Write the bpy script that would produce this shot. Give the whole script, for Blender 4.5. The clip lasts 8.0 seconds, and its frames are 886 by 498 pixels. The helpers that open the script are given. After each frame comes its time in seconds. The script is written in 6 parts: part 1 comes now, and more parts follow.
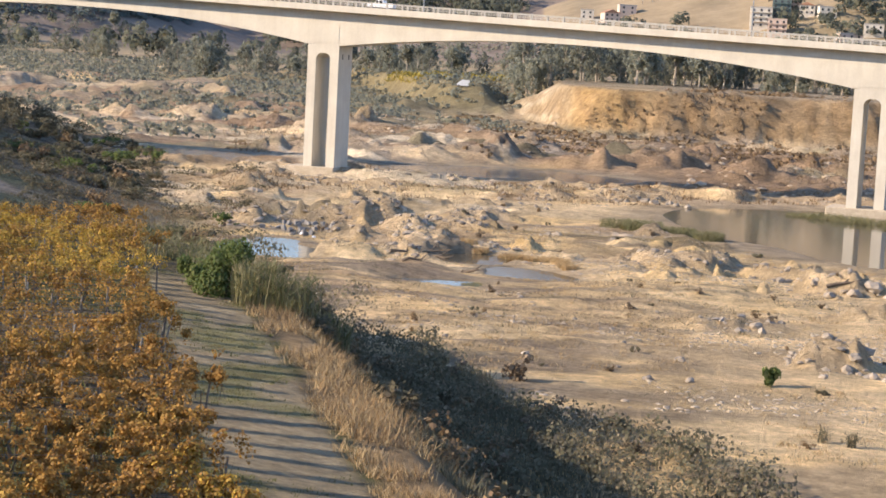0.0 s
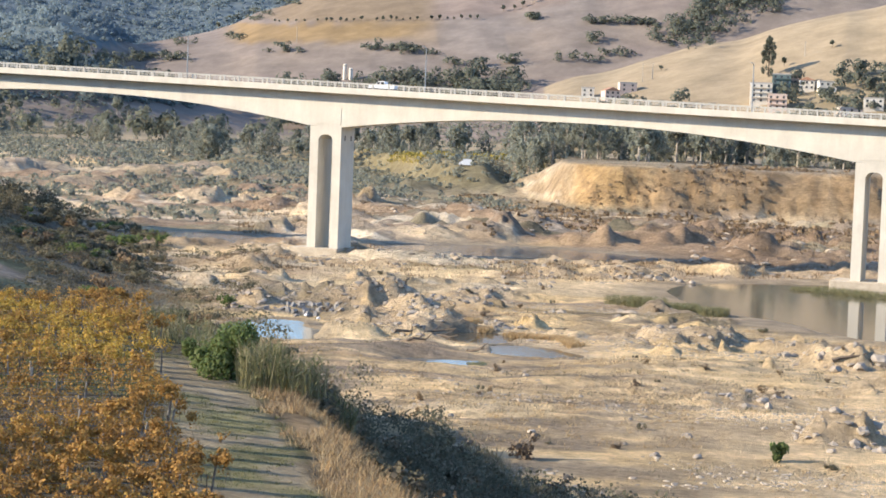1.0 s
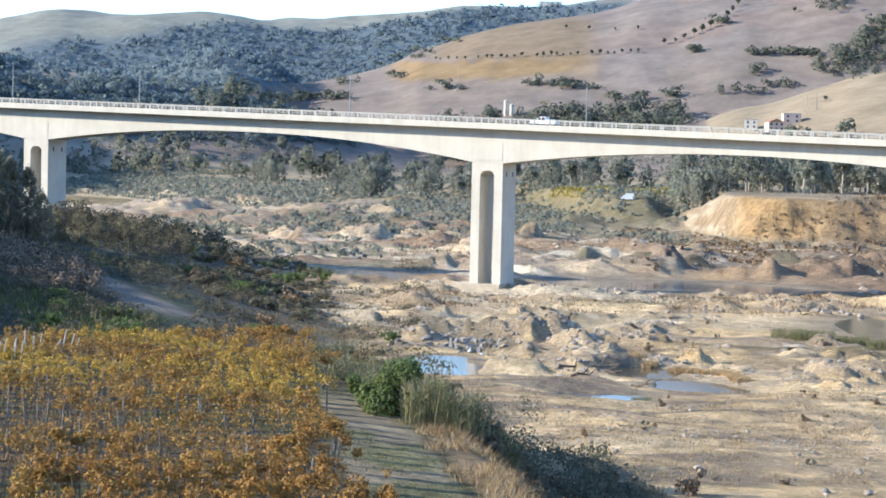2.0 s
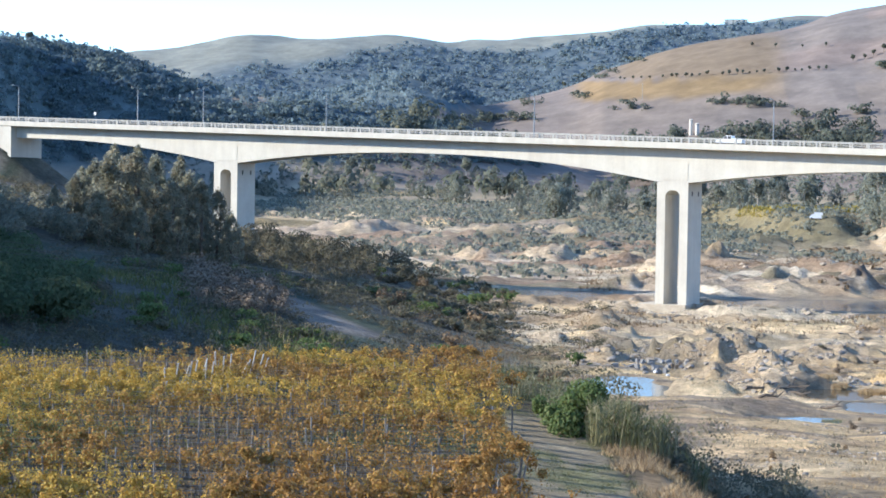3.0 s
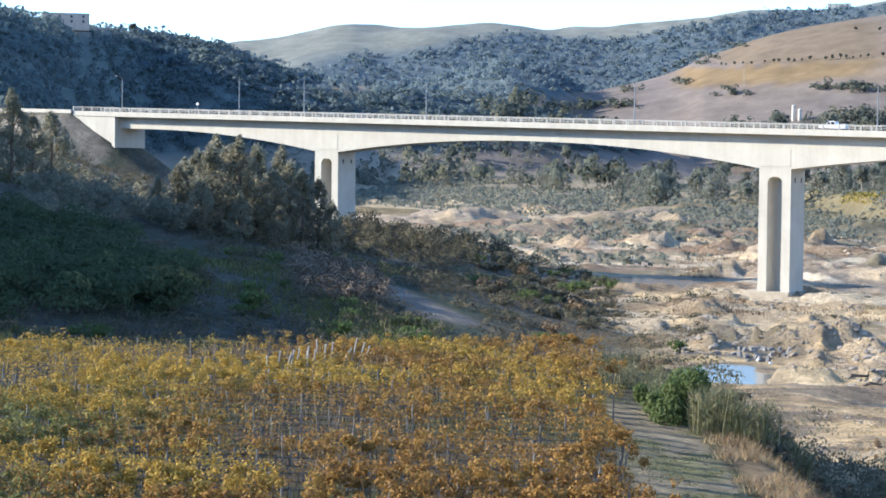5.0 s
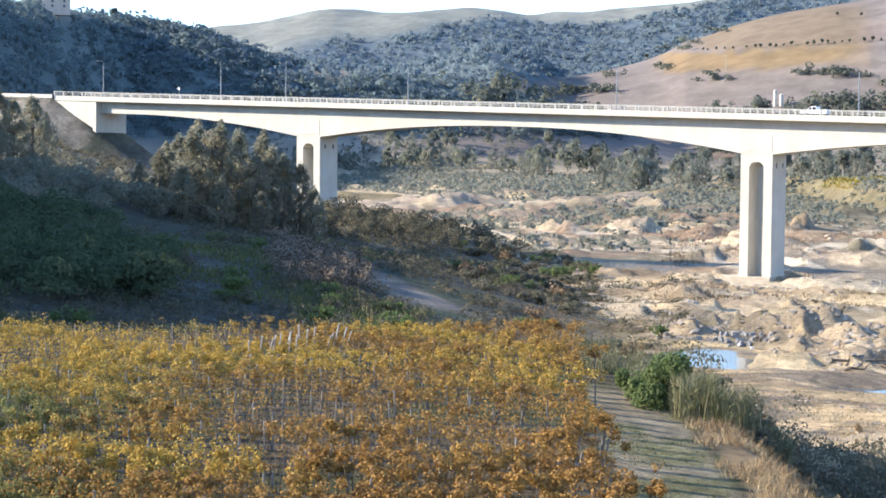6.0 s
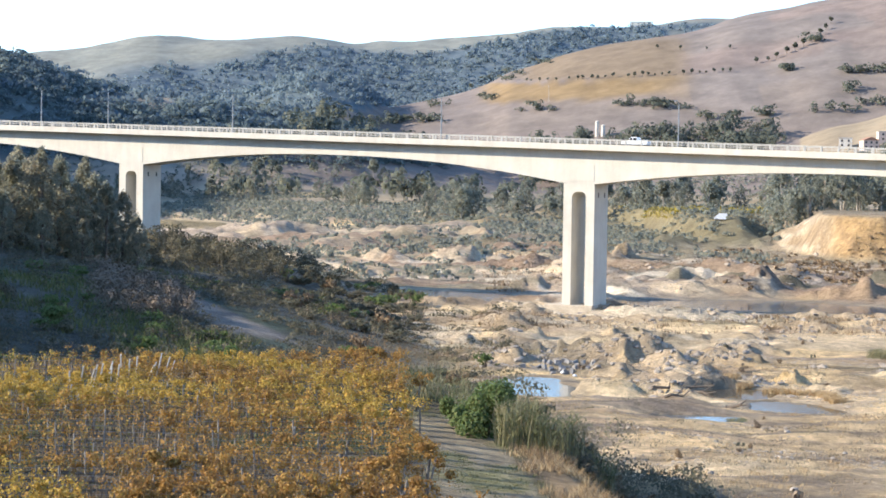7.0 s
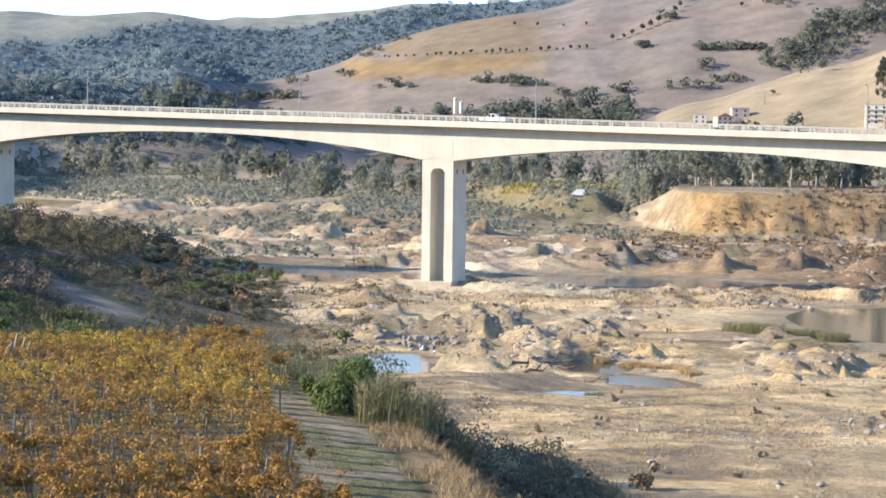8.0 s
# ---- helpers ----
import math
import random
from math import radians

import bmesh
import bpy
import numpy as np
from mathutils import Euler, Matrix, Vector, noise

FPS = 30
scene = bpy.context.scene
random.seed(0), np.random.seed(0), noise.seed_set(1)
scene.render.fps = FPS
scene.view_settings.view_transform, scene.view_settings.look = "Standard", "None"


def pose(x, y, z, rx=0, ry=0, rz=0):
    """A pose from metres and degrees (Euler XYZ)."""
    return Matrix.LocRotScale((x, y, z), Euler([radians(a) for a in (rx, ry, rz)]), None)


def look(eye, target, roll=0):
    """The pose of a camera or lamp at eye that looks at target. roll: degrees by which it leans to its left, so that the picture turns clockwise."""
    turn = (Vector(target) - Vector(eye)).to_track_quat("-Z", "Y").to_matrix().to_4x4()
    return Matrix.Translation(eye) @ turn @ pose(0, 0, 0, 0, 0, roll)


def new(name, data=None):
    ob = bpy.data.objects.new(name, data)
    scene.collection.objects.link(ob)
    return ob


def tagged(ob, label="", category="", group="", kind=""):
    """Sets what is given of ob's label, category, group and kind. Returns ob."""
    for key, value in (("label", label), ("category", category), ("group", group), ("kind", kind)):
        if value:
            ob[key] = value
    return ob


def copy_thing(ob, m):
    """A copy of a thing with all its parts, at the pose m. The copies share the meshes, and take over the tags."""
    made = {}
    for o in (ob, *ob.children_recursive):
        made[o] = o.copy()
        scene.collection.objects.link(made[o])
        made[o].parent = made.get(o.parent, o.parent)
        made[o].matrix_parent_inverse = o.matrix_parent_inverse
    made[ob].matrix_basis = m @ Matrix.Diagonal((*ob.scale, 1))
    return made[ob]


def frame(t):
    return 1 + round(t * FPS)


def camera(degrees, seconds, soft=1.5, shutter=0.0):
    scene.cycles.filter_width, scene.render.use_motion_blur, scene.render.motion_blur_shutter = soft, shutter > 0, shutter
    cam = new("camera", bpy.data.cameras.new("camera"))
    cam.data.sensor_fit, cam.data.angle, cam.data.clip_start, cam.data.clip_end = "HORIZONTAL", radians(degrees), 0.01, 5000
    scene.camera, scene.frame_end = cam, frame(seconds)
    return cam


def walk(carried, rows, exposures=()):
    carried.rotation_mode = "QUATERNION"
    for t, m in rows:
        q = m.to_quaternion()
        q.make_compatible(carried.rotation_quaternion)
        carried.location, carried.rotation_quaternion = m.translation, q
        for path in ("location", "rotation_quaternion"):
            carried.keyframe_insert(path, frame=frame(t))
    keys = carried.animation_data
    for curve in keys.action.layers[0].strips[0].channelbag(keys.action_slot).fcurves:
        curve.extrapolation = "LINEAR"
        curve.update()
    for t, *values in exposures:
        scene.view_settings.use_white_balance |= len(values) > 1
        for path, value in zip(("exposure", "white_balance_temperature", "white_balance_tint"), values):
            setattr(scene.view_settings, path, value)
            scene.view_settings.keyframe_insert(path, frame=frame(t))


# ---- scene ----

# ---------------------------------------------------------------- camera
# the bridge runs along x; the eye stands over (0, 0) on a height above the terrace
EYE = 22.6
cam = camera(26.9, 8.0, soft=1.7)
ROWS = [  # seconds, yaw, pitch, roll
    (0.0, 20.54, -5.81, -2.98),
    (0.5, 21.06, -3.95, -2.68),
    (1.0, 20.60, -3.36, -2.14),
    (1.5, 21.57, -2.70, -1.31),
    (2.0, 25.59, -2.41, -1.30),
    (2.2, 27.20, -2.50, -1.33),
    (3.3, 32.03, -1.82, -0.75),
    (3.5, 32.32, -1.96, -0.72),
    (4.0, 32.74, -1.93, -0.47),
    (4.5, 33.98, -1.86, -0.43),
    (4.7, 34.17, -2.06, -0.47),
    (5.8, 34.70, -2.52, -0.68),
    (6.0, 33.82, -2.74, -0.57),
    (6.5, 30.95, -2.30, -0.67),
    (7.0, 28.42, -1.79, -0.83),
    (7.5, 26.61, -2.38, -0.86),
    (8.0, 24.06, -2.45, -0.64),
]
walk(cam, [(t, pose(0, 0, EYE, 90 + pitch, roll, yaw)) for t, yaw, pitch, roll in ROWS],
     exposures=[(0.0, 1.02, 7500, 18), (0.5, 1.16, 7000, 13), (1.0, 1.2, 6900, 12), (1.5, 1.22, 6600, 10), (2.0, 1.22, 6050, 9), (3.4, 1.19, 5850, 9),
                (4.7, 1.13, 5900, 9), (5.8, 1.46, 6250, 12), (6.5, 1.4, 6350, 12), (7.3, 1.27, 6500, 11), (8.0, 1.26, 6600, 11)])

# ---------------------------------------------------------------- world and sun
SUN_AZ, SUN_EL = -119.0, 23.5   # where the sun stands: degrees clockwise from +y, and above the horizon
world = bpy.data.worlds.new("world")
scene.world = world
world.use_nodes = True
wn = world.node_tree
sky = wn.nodes.new("ShaderNodeTexSky")
sky.sky_type = "NISHITA"
sky.sun_disc = False
sky.sun_elevation = radians(SUN_EL)
sky.sun_rotation = radians(SUN_AZ)
sky.air_density, sky.dust_density, sky.ozone_density = 0.9, 0.12, 4.4
wn.links.new(sky.outputs[0], wn.nodes["Background"].inputs[0])
wn.nodes["Background"].inputs[1].default_value = 0.19
sun_lamp = new("sun", bpy.data.lights.new("sun", "SUN"))
sun_lamp.data.energy, sun_lamp.data.angle, sun_lamp.data.color = 4.5, radians(0.6), (1.0, 0.90, 0.74)
sa, se = radians(SUN_AZ), radians(SUN_EL)
sun_lamp.matrix_world = look((math.sin(sa) * math.cos(se) * 500, math.cos(sa) * math.cos(se) * 500, math.sin(se) * 500), (0, 0, 0))

# ---------------------------------------------------------------- shape of the land
def lattice(ix, iy, seed):
    h = (ix.astype(np.int64) * 374761393 + iy.astype(np.int64) * 668265263 + seed * 974634777) & 0xFFFFFFFF
    h = ((h ^ (h >> 13)) * 1274126177) & 0xFFFFFFFF
    return ((h ^ (h >> 16)) & 0xFFFF) / 32767.5 - 1.0


def value_noise(x, y, size, seed=0):
    x, y = np.asarray(x, float) / size, np.asarray(y, float) / size
    ix, iy = np.floor(x), np.floor(y)
    u, v = x - ix, y - iy
    u, v = u * u * u * (u * (6 * u - 15) + 10), v * v * v * (v * (6 * v - 15) + 10)
    a, b = lattice(ix, iy, seed), lattice(ix + 1, iy, seed)
    c, d = lattice(ix, iy + 1, seed), lattice(ix + 1, iy + 1, seed)
    return (a * (1 - u) + b * u) * (1 - v) + (c * (1 - u) + d * u) * v


def fbm(x, y, size, octaves=4, seed=0):
    total, amp = 0, 1.0
    for k in range(octaves):
        total = total + amp * value_noise(x + 17.3 * k, y - 9.1 * k, size / 2 ** k, seed + k)
        amp *= 0.5
    return total / 1.6


def smooth(a, b, x):
    q = np.clip((np.asarray(x, float) - a) / (b - a), 0, 1)
    return q * q * (3 - 2 * q)


def along(x, y):
    """Terrace coordinates: s along the vineyard path, n across it, towards the river."""
    return -0.53 * x + 0.848 * y, 0.848 * x + 0.53 * y


# pools: x, y, half length, half width, turn in degrees, water level
POOLS = [
    (-180.0, 331.0, 14.5, 18.0, 28.3, 1.3),
    (-116.0, 348.0, 25.0, 18.0, 14.0, 1.0),
    (-44.0, 280.0, 22.0, 38.0, 9.5, 0.45),
    (-28.0, 264.0, 21.0, 36.0, 9.5, 0.45),
    (-66.6, 191.5, 4.1, 5.6, 35.0, 1.05),
    (-57.7, 181.3, 4.3, 5.4, 48.0, 1.05),
    (-89.3, 186.0, 5.2, 10.0, 25.2, 0.75),
    (-60.8, 163.4, 4.6, 3.0, 32.0, 1.6),
]
# heaps of sand and gravel: x, y, radius, height
HEAPS = [
    (-268.0, 462.0, 8.5, 5.0),
    (-246.0, 462.0, 9.0, 4.4),
    (-237.5, 467.0, 8.0, 4.6),
    (-254.5, 468.0, 5.5, 3.6),
    (-92.8, 226.9, 6.5, 4.1),
    (-87.1, 248.8, 4.3, 2.2),
    (-47.3, 205.9, 7.4, 3.5),
    (-33.0, 198.9, 4.2, 3.6),
    (-26.1, 183.6, 4.6, 3.8),
    (-28.7, 146.1, 3.8, 1.2),
    (-18.2, 128.3, 3.1, 1.7),
    (-81.8, 310.5, 5.6, 2.7),
    (-92.8, 323.9, 2.9, 1.8),
    (-138.0, 276.5, 4.3, 2.8),
    (-190.0, 420.0, 6.9, 3.5),
    (-210.0, 442.0, 8.5, 3.6),
    (-168.2, 311.1, 5.8, 2.4),
    (-73.7, 194.4, 5.4, 1.7),
    (-100.6, 407.8, 5.8, 2.5),
    (-145.5, 303.8, 2.9, 1.8),
    (-100.2, 325.6, 3.6, 1.8),
    (-117.1, 417.2, 5.3, 2.0),
    (-154.4, 398.6, 7.4, 1.9),
    (-274.0, 581.7, 8.9, 3.4),
    (-338.0, 600.0, 15.0, 5.0),
    (-318.0, 612.0, 11.0, 3.5),
    (-120.0, 470.0, 8.0, 2.5),
    (-160.0, 450.0, 9.0, 2.5),
    (-210.0, 460.0, 8.0, 2.4),
    (-20.2, 161.0, 2.8, 1.5),
    (-122.0, 298.1, 3.9, 1.7),
    (-114.5, 340.0, 4.4, 1.4),
    (-128.8, 239.9, 3.8, 1.8),
    (-111.9, 218.7, 3.0, 1.5),
    (-85.5, 218.5, 4.2, 2.3),
    (-86.5, 236.0, 4.5, 2.2),
    (-80.5, 229.0, 3.6, 1.7),
    (-79.5, 209.0, 4.0, 1.9),
    (-104.5, 211.5, 4.5, 2.4),
    (-71.0, 205.0, 3.2, 1.2),
]

heap_rng = np.random.default_rng(77)
for k in range(95):   # many small heaps left by the diggers
    a, d = math.radians(heap_rng.uniform(-33, -7)), math.sqrt(heap_rng.uniform(300 ** 2, 570 ** 2))
    if not (d < 350 and -26 < math.degrees(a) < -22) and not (d < 345 and math.degrees(a) < -15):
        HEAPS.append((d * math.sin(a), d * math.cos(a), heap_rng.uniform(3.0, 8), heap_rng.uniform(1.2, 3.6)))
for k in range(52):
    a, d = math.radians(heap_rng.uniform(-26, -11)), math.sqrt(heap_rng.uniform(188 ** 2, 300 ** 2))
    HEAPS.append((d * math.sin(a), d * math.cos(a), heap_rng.uniform(1.3, 3.6), heap_rng.uniform(0.6, 1.9)))
POOL_CLEAR = 1.3
HEAPS = [h for k, h in enumerate(HEAPS) if k < 40 or -h[0] - 0.5 * (h[1] - 160) < 80 and all(math.hypot(h[0] - p[0], h[1] - p[1]) > POOL_CLEAR * min(p[2], p[3]) + h[2] for p in POOLS)]


def pool_shape(x, y, p):
    cx, cy, a, b, turn, level = p
    ct, st = math.cos(radians(turn)), math.sin(radians(turn))
    u, v = ((x - cx) * ct + (y - cy) * st) / a, (-(x - cx) * st + (y - cy) * ct) / b
    return np.sqrt(u * u + v * v) + (0.16 if a > 19 else 0.42) * fbm(x, y, min(a, b) * 1.2, 4, 71)


WOOD_AZ, WOOD_EL = (-70, -47.4, -45.5, -43.4, -41.2, -39.3, -37.9, -35.5, -33.2, -31.3, -29, -26, -20), (6, 4.55, 4.4, 4.1, 3.75, 3.1, 2.9, 2.7, 2.3, 2.0, 1.2, 0.3, 0.0)
FAR_AZ, FAR_EL = (-70, -44, -41.2, -40.3, -39, -37.2, -33.7, -31.9, -29.4, -27.7, -25.1, -23.4, -20.6, -10, 10), (3.5, 3.7, 3.95, 4.05, 4.35, 4.6, 4.62, 4.7, 4.66, 4.8, 5.1, 5.2, 5.3, 5.0, 4.0)
MID_AZ, MID_EL = (-44, -39, -36.5, -34.7, -33.4, -32.3, -31.3, -30.1, -28.6, -26, -20), (0.5, 1.5, 2.6, 2.9, 3.3, 3.55, 3.25, 2.6, 1.9, 0.5, 0.0)
BROWN_AZ, BROWN_EL = (-40, -36, -33, -32, -30.2, -28.3, -27.1, -26.4, -25.4, -23.7, -22, -20.6, -19.7, -17.4, -14, -8, 10), (0.0, 1.0, 1.85, 2.2, 2.55, 2.95, 3.35, 3.7, 3.95, 4.45, 4.88, 5.16, 5.36, 5.85, 6.4, 6.8, 6.0)
TAN_AZ, TAN_EL = (-24, -18.5, -16.5, -13.5, -11.65, -10.15, -8.5, 0, 15), (0.2, 1.4, 2.05, 2.9, 3.38, 3.94, 4.57, 6.0, 6.0)


def ridge(az, r, azs, els, r0, r1, seed, rough=1.0):
    if r0 < 600:
        back = smooth(-49, -43, az)
        r0, r1 = r0 + 620 * back, r1 + 480 * back
    e = np.interp(az, azs, els) + 0.05 * rough * value_noise(az, az * 0, 1.3, seed)
    top = EYE + r1 * np.tan(np.radians(e))
    rise = np.clip((r - r0) / (r1 - r0), 0, 1)
    up = 0.35 * rise + 0.65 * smooth(0, 1, rise)
    fall = 1 - 0.6 * smooth(r1, r1 * 1.9, r)
    if seed == 61:
        fall = 1 - 0.93 * smooth(r1 + 10, r1 + 260, r)
    return np.where(r > r0, top * up * fall, -50)


def land(x, y):
    """Height of the ground, in metres."""
    x, y = np.asarray(x, float), np.asarray(y, float)
    r, az = np.hypot(x, y), np.degrees(np.arctan2(x, y))
    s, n = along(x, y)
    # river plain
    z = 0.7 + 2.6 * smooth(240, 120, r) + 0.012 * np.clip(r - 340, 0, 2500) + 0.009 * np.clip(r - 560, 0, 900) * smooth(-23, -27, az)
    rough = fbm(x, y, 14, 4, 3)
    z = z + 0.8 * np.maximum(rough, -0.25) * smooth(110, 160, r) + 0.5 * fbm(x, y, 60, 2, 8)
    z = z + 0.32 * (0.45 - np.abs(fbm(x, y, 7, 3, 36))) * smooth(-0.3, 0.3, fbm(x, y, 30, 2, 37)) * smooth(105, 130, r) * smooth(700, 400, r)
    near_bed = smooth(92, 115, r) * smooth(380, 280, r)
    z = z + (0.3 + 0.5 * smooth(180, 220, r)) * near_bed * smooth(-0.25, 0.3, fbm(x * 0.7, y, 26, 2, 38)) * (0.3 - np.abs(fbm(x * 0.55, y, 5.5, 4, 39)))
    q = 3.2 * fbm(x * 0.35, y, 15, 4, 40)      # low scarps cut by the water
    z = z + (0.16 + 0.5 * smooth(185, 225, r)) * near_bed * (smooth(0.72, 1.0, q - np.floor(q)) - (q - np.floor(q)))
    rub = smooth(-0.1, 0.4, fbm(x, y, 45, 2, 31)) * smooth(235, 330, r)
    z = z + rub * 4.2 * np.maximum(fbm(x, y, 19, 4, 33), 0) + 0.5 * rub * fbm(x, y, 6, 2, 34)
    z = z + 0.3 * np.maximum(fbm(x * 0.7, y, 9, 3, 35), 0) * smooth(115, 150, r) * smooth(900, 500, r)
    # spoil ridges and diggings farther out
    dug = smooth(-0.35, 0.2, fbm(x * 0.6, y, 70, 2, 42)) * smooth(250, 320, r) * smooth(860, 640, r)
    z = z + dug * (2.4 * np.maximum(0.32 - np.abs(fbm(x * 0.75, y, 17, 4, 43)), 0) * 2.2 + 1.3 * np.maximum(fbm(x * 0.7, y, 6.5, 3, 44), 0))
    lip = 2.6 * fbm(x * 0.3, y, 26, 4, 45)      # banks of old channels
    z = z + 1.1 * smooth(235, 300, r) * smooth(700, 520, r) * (smooth(0.8, 1.0, lip - np.floor(lip)) - (lip - np.floor(lip)))
    # far terrace with its cut bank, across the river
    edge = 540 + 130 * smooth(-15, -20, az) + 260 * smooth(-20, -24, az) + 14 * fbm(x, y, 40, 3, 12) + 7 * fbm(x, y, 16, 3, 14)
    z = z + 1.6 * fbm(x, y, 9, 3, 15) * smooth(edge - 20, edge, r) * smooth(edge + 60, edge + 40, r) * smooth(-20, -18, az)
    z = z + 5.0 * (0.35 - np.abs(fbm(x * 1.5 + 0.5 * y, y * 0.6, 11, 4, 16))) * smooth(edge - 10, edge + 5, r) * smooth(edge + 55, edge + 35, r) * smooth(-20, -18, az)
    far = 14.5 + 2.4 * smooth(-19, -17, az) + 0.004 * np.clip(r - 600, 0, 900)
    face = np.where(az > -18.4, np.clip((r - edge + 4) / 30, 0, 1) * np.clip((az + 18.35) / 1.45, 0, 1), 0)
    z = np.maximum(z, 0) + np.maximum(far - z, 0) * np.maximum(face, smooth(edge - 8, edge + 52, r) * smooth(-29, -25, az) * (1 - smooth(-19.5, -18.4, az) * smooth(760, 700, r)))
    # left valley side, up to the road embankment
    w = -x - 0.5 * (y - 160)
    w = w - 0.17 * np.clip(y - 205, 0, 150)
    side = np.interp(w, (70, 88, 113, 167, 227, 262, 330, 600), (-3, 0.6, 5.5, 13, 27, 34, 38, 60))
    side = side + 1.2 * fbm(x, y, 35, 3, 41) * smooth(85, 130, w)
    z = np.maximum(z, np.where(y < 350, side, side * smooth(480, 350, y) - 3 * smooth(350, 420, y)))
    # steep spur beside the valley, out of which the shade falls
    p, q = 0.93 * x + 0.35 * y, -0.35 * x + 0.93 * y
    crest = np.interp(q, (98, 112, 228, 262, 300, 350, 400), (0, 96, 93, 76, 58, 30, 0))
    z = np.maximum(z, crest * smooth(-185, -255, p) * smooth(-420, -300, p))
    # hollows of the pools
    for p in POOLS:
        q = pool_shape(x, y, p)
        z = np.where(q < 2.3, z * smooth(1.0, 2.3, q) + (p[5] + 0.15) * (1 - smooth(1.0, 2.3, q)), z)
    for p in POOLS:
        q = pool_shape(x, y, p)
        z = np.where(q < 1.12, np.minimum(z, p[5] + 0.15 - 0.9 * (1 - smooth(0.8, 1.12, q))), z)
    for cx, cy, rad, high in HEAPS:
        near = (np.abs(x - cx) < 2 * rad) & (np.abs(y - cy) < 2 * rad)
        if near.any():
            hx, hy = x[near], y[near]
            turn = 0.7 * math.sin(3.1 * cx + 1.7 * cy)
            ct, st, flat = math.cos(turn), math.sin(turn), 0.62 + 0.3 * math.sin(1.3 * cx - 2.2 * cy)
            d = np.hypot(((hx - cx) * ct + (hy - cy) * st) * flat ** 0.5, (-(hx - cx) * st + (hy - cy) * ct) / flat ** 0.5) / rad
            d = d * (1 + 0.75 * fbm(hx, hy, rad * 0.9, 4, 5)) + 0.16 * fbm(hx, hy, rad * 0.4, 3, 6)
            cone = np.clip(1 - d / 1.05, 0, 1)
            level = 0.6 + 0.25 * math.sin(2.7 * cx) + 0.16 * fbm(hx, hy, rad * 0.5, 3, 9)
            z[near] += 1.15 * high * np.minimum(cone, level) * (1 + 0.45 * fbm(hx, hy, rad * 0.45, 4, 9)) - 0.5 * np.abs(fbm(hx, hy, 3.0, 4, 10)) * smooth(1.1, 0.6, d)
    # vineyard terrace and its bank
    on = smooth(19, 11.5, n + 1.5 * fbm(x, y, 18, 2, 51)) * smooth(138, 122, s + 2 * fbm(x, y, 20, 2, 52))
    terrace = 10.3 + 0.12 * fbm(x, y, 9, 3, 53) - 0.10 * np.clip(n - 4, 0, 9)
    z = z * (1 - on) + np.maximum(terrace, z * (n < -60)) * on
    # road embankment behind the abutment
    top = 28.45 - 0.0295 * x - 1.25
    bank = top - 0.62 * np.maximum(np.abs(y - 313.6) - 4.9, 0) - 0.55 * np.maximum(x + 317, 0)
    z = np.where(x < -262, np.maximum(z, bank), z)
    # hills
    for args in ((WOOD_AZ, WOOD_EL, 520, 980, 61), (BROWN_AZ, BROWN_EL, 1250, 2000, 62), (TAN_AZ, TAN_EL, 1000, 1450, 63), (MID_AZ, MID_EL, 1350, 1880, 65), (FAR_AZ, FAR_EL, 1900, 2900, 64)):
        hill = ridge(az, r, *args)
        hill = hill + np.where(hill > 5, 0.05 * hill * fbm(x, y, 190, 3, args[4]) - 0.10 * hill * np.maximum(0.15 - np.abs(fbm(x, y, 330, 2, args[4] + 3)), 0), 0)
        z = np.maximum(z, hill)
    # the bluff on which the camera stands
    z = np.maximum(z, np.minimum(EYE - 1.7, EYE - 1.7 - 0.55 * (s - 1.5)) + 0.3 * fbm(x, y, 6, 3, 57) * smooth(3, 8, r))
    return z
# ---- end of land


# ---------------------------------------------------------------- materials
def mat(name):
    m = bpy.data.materials.new(name)
    m.use_nodes = True
    nt = m.node_tree
    return m, nt, nt.nodes["Principled BSDF"]


def noise_node(nt, scale, detail=5.0, rough=0.6, coords=None):
    nd = nt.nodes.new("ShaderNodeTexNoise")
    nd.inputs["Scale"].default_value = scale
    nd.inputs["Detail"].default_value = detail
    nd.inputs["Roughness"].default_value = rough
    if coords is not None:
        nt.links.new(coords, nd.inputs["Vector"])
    return nd.outputs["Fac"]


def remap(nt, value, a, b, lo, hi):
    nd = nt.nodes.new("ShaderNodeMapRange")
    for k, v in zip(("From Min", "From Max", "To Min", "To Max"), (a, b, lo, hi)):
        nd.inputs[k].default_value = v
    nt.links.new(value, nd.inputs["Value"])
    return nd.outputs["Result"]


def scaled(nt, colour, factor):
    nd = nt.nodes.new("ShaderNodeVectorMath")
    nd.operation = "SCALE"
    nt.links.new(colour, nd.inputs[0])
    nt.links.new(factor, nd.inputs["Scale"])
    return nd.outputs[0]


def mixed(nt, factor, a, b):
    nd = nt.nodes.new("ShaderNodeMix")
    nd.data_type = "RGBA"
    for sock, v in ((nd.inputs[0], factor), (nd.inputs[6], a), (nd.inputs[7], b)):
        if isinstance(v, (tuple, list)):
            sock.default_value = (*v, 1)
        elif isinstance(v, (int, float)):
            sock.default_value = v
        else:
            nt.links.new(v, sock)
    return nd.outputs[2]


def product(nt, a, b):
    nd = nt.nodes.new("ShaderNodeMath")
    nd.operation = "MULTIPLY"
    nt.links.new(a, nd.inputs[0])
    nt.links.new(b, nd.inputs[1])
    return nd.outputs[0]


